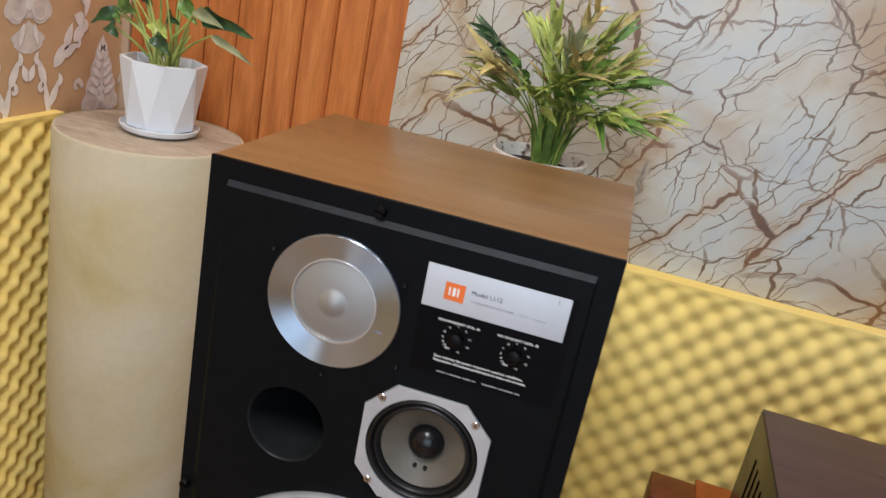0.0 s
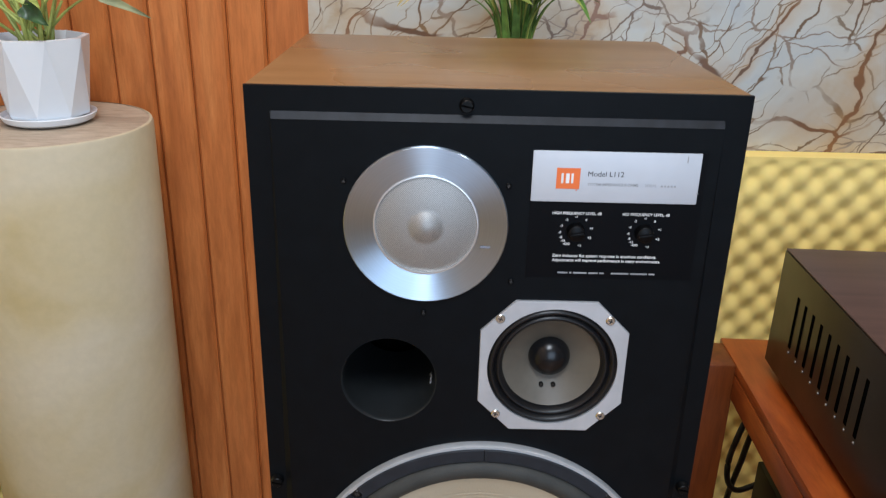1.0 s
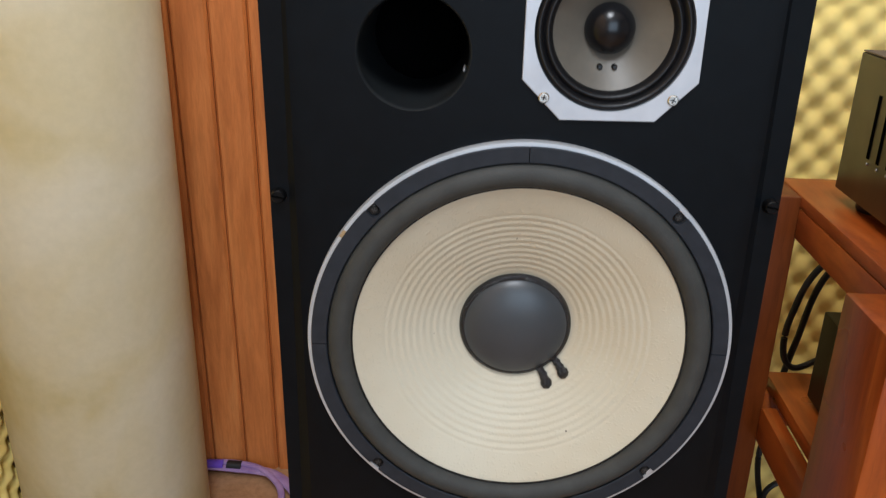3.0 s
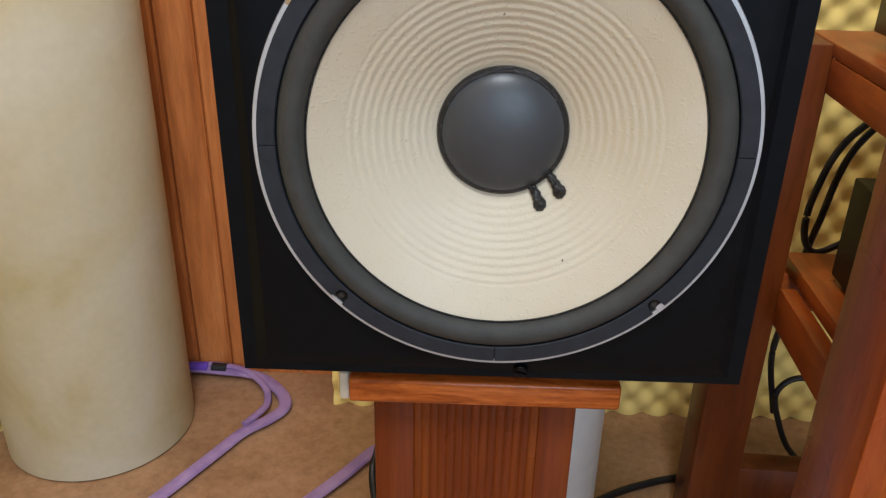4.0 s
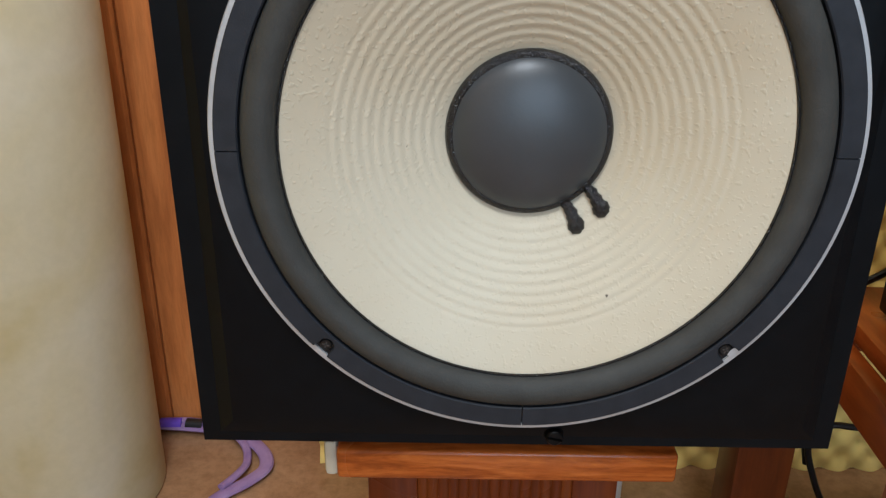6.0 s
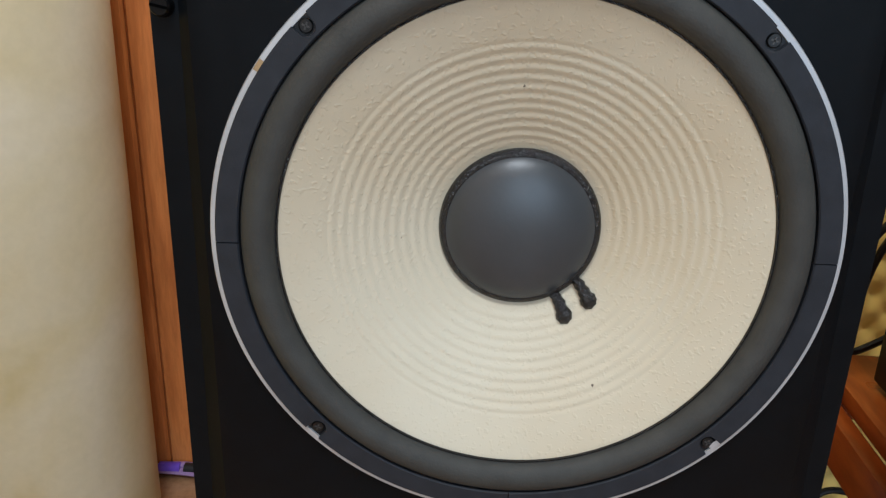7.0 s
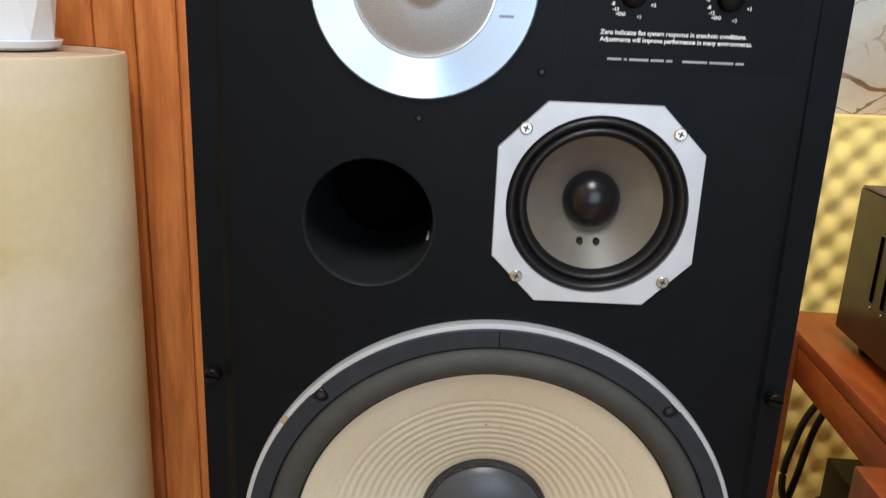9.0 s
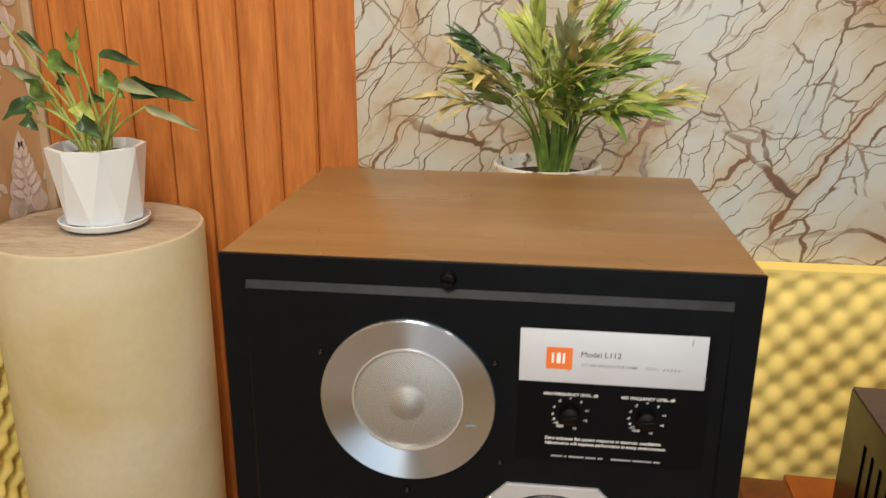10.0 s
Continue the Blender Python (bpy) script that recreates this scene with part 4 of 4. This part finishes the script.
part("vessel", lathe([(0, 0.0), (0.050, 0.0), (0.054, 0.004), (0.067, 0.126), (0.0690, 0.130), (0.0690, 0.135), (0.0655, 0.137), (0.0630, 0.133), (0.058, 0.106)], 64, "Z"), speckle_mat, pot2)
part("soil", lathe([(0, 0.124), (0.03, 0.122), (0.0600, 0.118)], 24, "Z"), soil, pot2)
palm = thing("parlour_palm", FX, FY, 1.158, "bushy parlour palm with narrow green and yellowing leaflets", "plant")
rng = random.Random(23)
MIX = [leaf_green, leaf_lime, leaf_lime, leaf_green, leaf_lime, leaf_straw, leaf_pale, leaf_dark, leaf_lime, leaf_straw]
for k in range(50):
    a = rng.uniform(0, 2 * math.pi)
    lean = rng.uniform(0.05, 1.0) ** 0.6
    reach = 0.140 * lean
    high = 0.262 - 0.125 * lean * rng.uniform(0.55, 1.15) + rng.uniform(-0.07, 0.02)
    high = max(high, 0.135)
    ex, ey = reach * math.cos(a) + 0.006, 0.7 * reach * math.sin(a)
    foot = (0.014 * math.cos(a) + 0.008, 0.012 * math.sin(a), -0.01)
    path = spline([foot, (0.12 * ex + foot[0], 0.12 * ey, 0.06), (0.52 * ex, 0.52 * ey, high * 0.70), (ex, ey, high - 0.025 * lean)], 8)
    tone = rng.choice(MIX)
    frond = new("frond")
    frond.parent = palm
    bm = bmesh.new()
    sweep(bm, path, 0.0020, 0.0015, 6, 0.35)
    part("stalk", bm, rng.choice([stem_mat, leaf_green, leaf_green, leaf_lime]), frond)
    bm = bmesh.new()
    n = len(path)
    for j in range(int(n * rng.uniform(0.60, 0.78)), n):
        p = path[j]
        d = (path[min(j + 1, n - 1)] - path[j - 1]).normalized()
        s = d.cross(Vector((0, 0, 1))).normalized()
        for sgn in (-1, 1):
            if rng.random() < 0.42:
                continue
            ln = rng.uniform(0.035, 0.098) * (1.1 - 0.4 * (j / n))
            tip = p + (d * rng.uniform(0.5, 1.2) + s * sgn * rng.uniform(0.2, 0.7) + Vector((0, 0, rng.uniform(-0.40, 0.45)))).normalized() * ln
            leaf_blade(bm, p, tip, rng.uniform(0.0026, 0.0068), rng.uniform(0.0, 0.024), 0.3, 6, (rng.uniform(-0.5, 0.5), rng.uniform(-1, 0.2), 1))
    leaf_blade(bm, path[-1], path[-1] + (path[-1] - path[-3]).normalized() * 0.05, 0.0045, 0.016, 0.2, 6)
    part("blade", bm, tone, frond, "", 60)
for k in range(9):
    a = 0.7 * k
    bm = bmesh.new()
    leaf_blade(bm, (0.008 + 0.008 * math.cos(a), 0.008 * math.sin(a), -0.01), (0.03 * math.cos(a), 0.02 * math.sin(a), 0.10 + 0.012 * (k % 4)), 0.006, 0.0, 0.3, 6, (math.cos(a), math.sin(a), 0.1))
    part("sheath", bm, leaf_green, palm, "", 60)

# ---- equipment rack ----
RX, RY, RT = 0.3146, 0.0489, -2.37
rack = thing("equipment_rack", RX, RY, 0, "heavy reddish wooden equipment rack with square legs", "rack", turn=RT)
# rear legs get the darkened wood, which carries the shade behind the amplifier
for u0, u1, v0, v1, mat in ((0, 0.0775, 0, 0.102, rack_front_wood), (-0.008, 0.0613, 0.393, 0.463, rack_shade_wood), (0.50, 0.578, 0, 0.102, rack_front_wood), (0.517, 0.586, 0.393, 0.463, rack_shade_wood)):
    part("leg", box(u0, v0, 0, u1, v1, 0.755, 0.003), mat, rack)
for z0, z1 in ((0.700, 0.7403), (0.390, 0.4438)):
    part("side_rail", box(0.0580, 0.1025, z0, 0.0795, 0.3925, z1, 0.002), rack_wood, rack)
    part("side_rail", box(0.5010, 0.1025, z0, 0.5225, 0.3925, z1, 0.002), rack_wood, rack)
part("top_shelf", box(0.0583, 0.103, 0.7405, 0.5220, 0.475, 0.757, 0.002), rack_wood, rack, "glossy orange-brown top shelf")
part("shelf_lip", box(0.0780, 0.010, 0.7405, 0.4995, 0.1025, 0.7565, 0.002), rack_wood, rack)
part("lower_shelf", box(0.0800, 0.010, 0.4440, 0.5005, 0.457, 0.466, 0.002), rack_wood, rack)
part("back_rail", box(0.0617, 0.430, 0.390, 0.5165, 0.455, 0.4437, 0.002), rack_wood, rack)
part("foot_rail", box(0.0617, 0.408, 0.070, 0.5165, 0.448, 0.130, 0.003), rack_shade_wood, rack)
part("front_rail", box(0.078, 0.010, 0.700, 0.4995, 0.034, 0.7403, 0.002), rack_wood, rack)

# ---- amplifier on the rack ----
amp = thing("amplifier", RX, RY, 0.757, "dark bronze metal amplifier with side vents and silver front", "amplifier", turn=RT)
AU, AV0, AV1, AH = 0.0940, -0.055, 0.3882, 0.1815
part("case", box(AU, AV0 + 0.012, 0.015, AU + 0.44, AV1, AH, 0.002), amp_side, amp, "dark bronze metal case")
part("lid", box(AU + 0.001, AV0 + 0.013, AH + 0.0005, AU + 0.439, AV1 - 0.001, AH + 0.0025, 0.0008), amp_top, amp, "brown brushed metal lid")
part("front_plate", box(AU + 0.018, AV0 - 0.004, 0.018, AU + 0.46, AV0 + 0.0115, AH - 0.014, 0.003), silver, amp, "silver front plate")
for k in range(9):
    v = 0.318 - 0.0249 * k
    bm = box(AU - 0.0006, v - 0.0040, 0.0700, AU + 0.0020, v + 0.0040, 0.1430, 0.0011, 2)
    part("vent_slot", bm, slot_black, amp)
    bm = lathe([(0, -0.0012), (0.0016, -0.0010), (0.0022, 0.001)], 12, "Y")
    bmesh.ops.transform(bm, matrix=Matrix.Translation((AU, v - 0.001, 0.0645)) @ Matrix.Rotation(radians(-90), 4, "Z"), verts=bm.verts)
    part("stud", bm, stud_mat, amp)
for r in range(7):
    part("lid_louvre", box(AU + 0.13, 0.10 + 0.032 * r, AH + 0.0020, AU + 0.33, 0.1025 + 0.032 * r, AH + 0.0028, 0.0003), amp_top, amp, "", 0)
for u in (AU + 0.03, AU + 0.41):
    for v in (0.06, 0.34):
        part("foot", lathe([(0, 0), (0.018, 0), (0.02, 0.004), (0.02, 0.0155), (0, 0.0155)], 24, "Z", u, v, 0), rubber, amp)

comp = thing("hifi_component", RX, RY, 0.466, "black audio component on the lower rack shelf", "audio component", turn=RT)
part("case", box(0.1108, 0.070, 0.008, 0.488, 0.380, 0.138, 0.003), box_black, comp)
part("front_plate", box(0.109, 0.058, 0.006, 0.490, 0.069, 0.140, 0.002), box_black, comp)
for u in (0.13, 0.46):
    for v in (0.1, 0.27):
        part("foot", lathe([(0, 0), (0.012, 0), (0.012, 0.009), (0, 0.009)], 16, "Z", u, v, 0), rubber, comp)


# ---- cables ----
def cable(name, points, rx, rz, mat, label, n=12):
    ob = part(name, tube(points, rx, rz, n, 10), mat)
    return tagged(ob, label, "cable")


cable("power_cable", [(0.55, 0.51, 0.70), (0.494, 0.57, 0.604), (0.466, 0.57, 0.524), (0.464, 0.57, 0.465), (0.482, 0.57, 0.435), (0.515, 0.57, 0.446), (0.58, 0.56, 0.50)], 0.005, 0.005, cable_black, "black cable hanging behind the rack")
cable("power_cable", [(0.57, 0.53, 0.70), (0.509, 0.575, 0.591), (0.483, 0.575, 0.475), (0.474, 0.58, 0.40), (0.476, 0.60, 0.302), (0.473, 0.60, 0.228), (0.50, 0.61, 0.12)], 0.005, 0.005, cable_black, "black cable hanging behind the rack")
cable("power_cable", [(0.70, 0.60, 0.20), (0.575, 0.60, 0.191), (0.518, 0.60, 0.194), (0.493, 0.60, 0.163), (0.507, 0.60, 0.110), (0.537, 0.60, 0.050), (0.583, 0.60, 0.014), (0.66, 0.58, 0.006)], 0.005, 0.005, cable_black, "black cable looping down to the floor")
cable("power_cable", [(0.10, 0.455, 0.006), (0.191, 0.501, 0.006), (0.246, 0.533, 0.006), (0.291, 0.553, 0.006), (0.351, 0.573, 0.006), (0.47, 0.60, 0.006)], 0.006, 0.006, cable_black, "black cable lying on the floor")
cable("power_cable", [(-0.11, 0.37, 0.006), (-0.140, 0.459, 0.007), (-0.152, 0.493, 0.012), (-0.160, 0.54, 0.03), (-0.150, 0.575, 0.07), (-0.12, 0.56, 0.3)], 0.006, 0.006, cable_black, "black cable beside the stand post")

sc = thing("speaker_cable", 0, 0, 0, "flat purple braided loudspeaker cable looped on the floor", "cable")
part("strand", tube([(-0.570, 0.832, 0.014), (-0.498, 0.826, 0.014), (-0.418, 0.812, 0.014), (-0.362, 0.765, 0.012), (-0.346, 0.722, 0.010), (-0.366, 0.686, 0.009), (-0.405, 0.645, 0.009), (-0.438, 0.585, 0.009), (-0.484, 0.502, 0.009), (-0.530, 0.425, 0.009), (-0.60, 0.31, 0.009)], 0.012, 0.006, 14, 10), braid_mat, sc)
part("strand", tube([(-0.555, 0.836, 0.020), (-0.503, 0.834, 0.022), (-0.443, 0.820, 0.020), (-0.396, 0.778, 0.014), (-0.381, 0.736, 0.010), (-0.386, 0.700, 0.014), (-0.405, 0.660, 0.016)], 0.007, 0.005, 12, 10), braid_mat, sc)
part("sleeve", tube([(-0.560, 0.832, 0.017), (-0.520, 0.831, 0.019)], 0.012, 0.009, 6, 12), violet_mat, sc, "violet heat-shrink sleeve")
part("sleeve", tube([(-0.512, 0.830, 0.019), (-0.482, 0.828, 0.019)], 0.011, 0.009, 6, 12), cable_black, sc, "black heat-shrink sleeve")
sc = thing("speaker_cable", 0, 0, 0, "flat purple braided loudspeaker cable lying on the floor", "cable")
part("strand", tube([(-0.05, 0.66, 0.02), (-0.10, 0.65, 0.012), (-0.159, 0.616, 0.010), (-0.216, 0.537, 0.009), (-0.285, 0.447, 0.009), (-0.37, 0.335, 0.009)], 0.012, 0.005, 12, 10), braid_mat, sc)


# ---- damask ornaments on the wallpaper ----
def petal(bm, cx, cz, length, width, turn, x):
    rows = []
    a = radians(turn)
    for k in range(9):
        t = k / 8
        w = width * math.sin(math.pi * t ** 0.8) + 0.0004
        for s in (-1, 1):
            px, pz = s * w, length * t
            rows.append(bm.verts.new((x, cx + px * math.cos(a) + pz * math.sin(a), cz - px * math.sin(a) + pz * math.cos(a))))
    for k in range(8):
        bm.faces.new((rows[2 * k], rows[2 * k + 1], rows[2 * k + 3], rows[2 * k + 2]))


def scroll(bm, cx, cz, r, turns, start, way, w, x):
    prev = None
    n = 22
    for k in range(n + 1):
        t = k / n
        a = radians(start) + way * turns * 2 * math.pi * t
        rr = r * (1 - 0.8 * t)
        ww = w * (1 - 0.5 * t)
        p = [bm.verts.new((x, cx + (rr + s * ww) * math.cos(a), cz + (rr + s * ww) * math.sin(a))) for s in (-1, 1)]
        if prev:
            bm.faces.new((prev[0], prev[1], p[1], p[0]))
        prev = p


def outline(bm, half, z0, z1, n, x):
    """A mirrored solid whose half width follows half(t) from z0 to z1."""
    prev = None
    for k in range(n + 1):
        t = k / n
        w, z = half(t), z0 + (z1 - z0) * t
        p = [bm.verts.new((x, s * w, z)) for s in (-1, 0, 1)]
        if prev:
            bm.faces.new((prev[0], prev[1], p[1], p[0]))
            bm.faces.new((prev[1], prev[2], p[2], p[1]))
        prev = p


def medallion():
    bm = bmesh.new()
    outline(bm, lambda t: 0.058 * (1 - t) ** 0.75 * (0.86 + 0.16 * abs(math.sin(t * 13))) + 0.002, 0.0, 0.142, 48, 0.0)
    outline(bm, lambda t: 0.036 * (1 - abs(2 * t - 0.85) ** 1.6) + 0.006 * abs(math.sin(t * 9)) if t < 0.92 else 0.002, -0.060, -0.004, 24, 0.0)
    for s in (-1, 1):
        scroll(bm, 0.032 * s, 0.014, 0.026, 1.15, 90, s, 0.0085, 0.0004)
        scroll(bm, 0.070 * s, 0.052, 0.013, 0.9, 200 if s > 0 else -20, -s, 0.0060, 0.0004)
    return finish("medallion", bm, motif_mat, 0)


def medallion_relief():
    bm = bmesh.new()
    for k in range(6):
        z = 0.030 + 0.017 * k
        for s in (-1, 1):
            petal(bm, 0.004 * s, z, 0.044 - 0.0055 * k, 0.0062, s * (66 - 8 * k), 0.0)
    petal(bm, 0, 0.100, 0.046, 0.006, 0, 0.0)
    petal(bm, 0, 0.012, 0.050, 0.012, 0, 0.0)
    for s in (-1, 1):
        petal(bm, 0.012 * s, -0.008, 0.040, 0.005, 180 - s * 14, 0.0)
        scroll(bm, 0.032 * s, 0.014, 0.031, 0.62, 120 if s > 0 else 60, s, 0.0022, 0.0002)
    return finish("relief", bm, motif_light, 0)


def sprig(side):
    bm = bmesh.new()
    petal(bm, 0.0, 0.0, 0.062, 0.013, side * 40, 0.0)
    petal(bm, 0.016 * side, 0.018, 0.052, 0.010, side * 66, 0.0003)
    petal(bm, 0.028 * side, 0.030, 0.052, 0.010, side * 20, 0.0003)
    petal(bm, 0.050 * side, 0.044, 0.050, 0.012, side * 44, 0.0005)
    scroll(bm, 0.060 * side, 0.040, 0.010, 0.8, 90, -side, 0.0050, 0.0006)
    scroll(bm, 0.078 * side, 0.070, 0.010, 0.8, 90, -side, 0.0055, 0.0006)
    return finish("sprig", bm, motif_light, 0)


def fork(side):
    bm = bmesh.new()
    petal(bm, 0.056 * side, -0.050, 0.075, 0.0070, -side * 12, 0.0)
    petal(bm, 0.044 * side, 0.012, 0.055, 0.0085, -side * 24, 0.0003)
    scroll(bm, 0.024 * side, 0.058, 0.009, 0.7, 90, side, 0.0060, 0.0005)
    petal(bm, 0.054 * side, -0.030, 0.055, 0.0085, side * 26, 0.0005)
    scroll(bm, 0.076 * side, 0.016, 0.009, 0.8, 90, -side, 0.0060, 0.0006)
    scroll(bm, 0.034 * side, 0.008, 0.008, 0.8, 90, side, 0.0055, 0.0006)
    petal(bm, 0.058 * side, -0.056, 0.030, 0.012, side * 70, 0.0006)
    petal(bm, 0.002 * side, 0.022, 0.032, 0.008, side * 22, 0.0007)
    return finish("fork", bm, motif_light, 0)


papered = bpy.data.objects["wall_west"]
MOTIFS = [("medallion", medallion(), 0.0, 0.0), ("relief", medallion_relief(), 0.0, 0.0014)]
for side in (-1, 1):
    MOTIFS += [("sprig", sprig(side), -0.088, 0.0004), ("fork", fork(side), -0.130, 0.0007)]
for row in range(9):
    for c in range(3):
        y, z = 0.785 - 0.40 * c - 0.20 * (row % 2), 1.016 + 0.18 * row
        for kind, me, dz, lift in MOTIFS:
            dy = 0.064 if me.name.endswith(".001") else -0.064
            ob = new(kind, me)
            ob.parent = papered
            ob.matrix_basis = pose(LEFT_X + 0.0008 + lift, y + (dy if kind == "sprig" else 0.0), z + dz)

# ---- planks ----
w = 0.0668
for k in range(9):
    bm = bmesh.new()
    x0, x1 = max(-0.8790 + w * k, -0.8415) + 0.0006, (-0.8790 + w * (k + 1) if k < 8 else -0.2615) - 0.0006
    prof = [(x0, 0.012), (x0, 0.006), (x0 + 0.0050, 0.0), (x1 - 0.0050, 0.0), (x1, 0.006), (x1, 0.012)]
    lo = [bm.verts.new((x, PLANK_Y + y, 0.0)) for x, y in prof]
    hi = [bm.verts.new((x, PLANK_Y + y, 2.7)) for x, y in prof]
    for j in range(5):
        bm.faces.new((lo[j], lo[j + 1], hi[j + 1], hi[j]))
    part("plank", bm, plank_wood, wall_planks, "", 20)
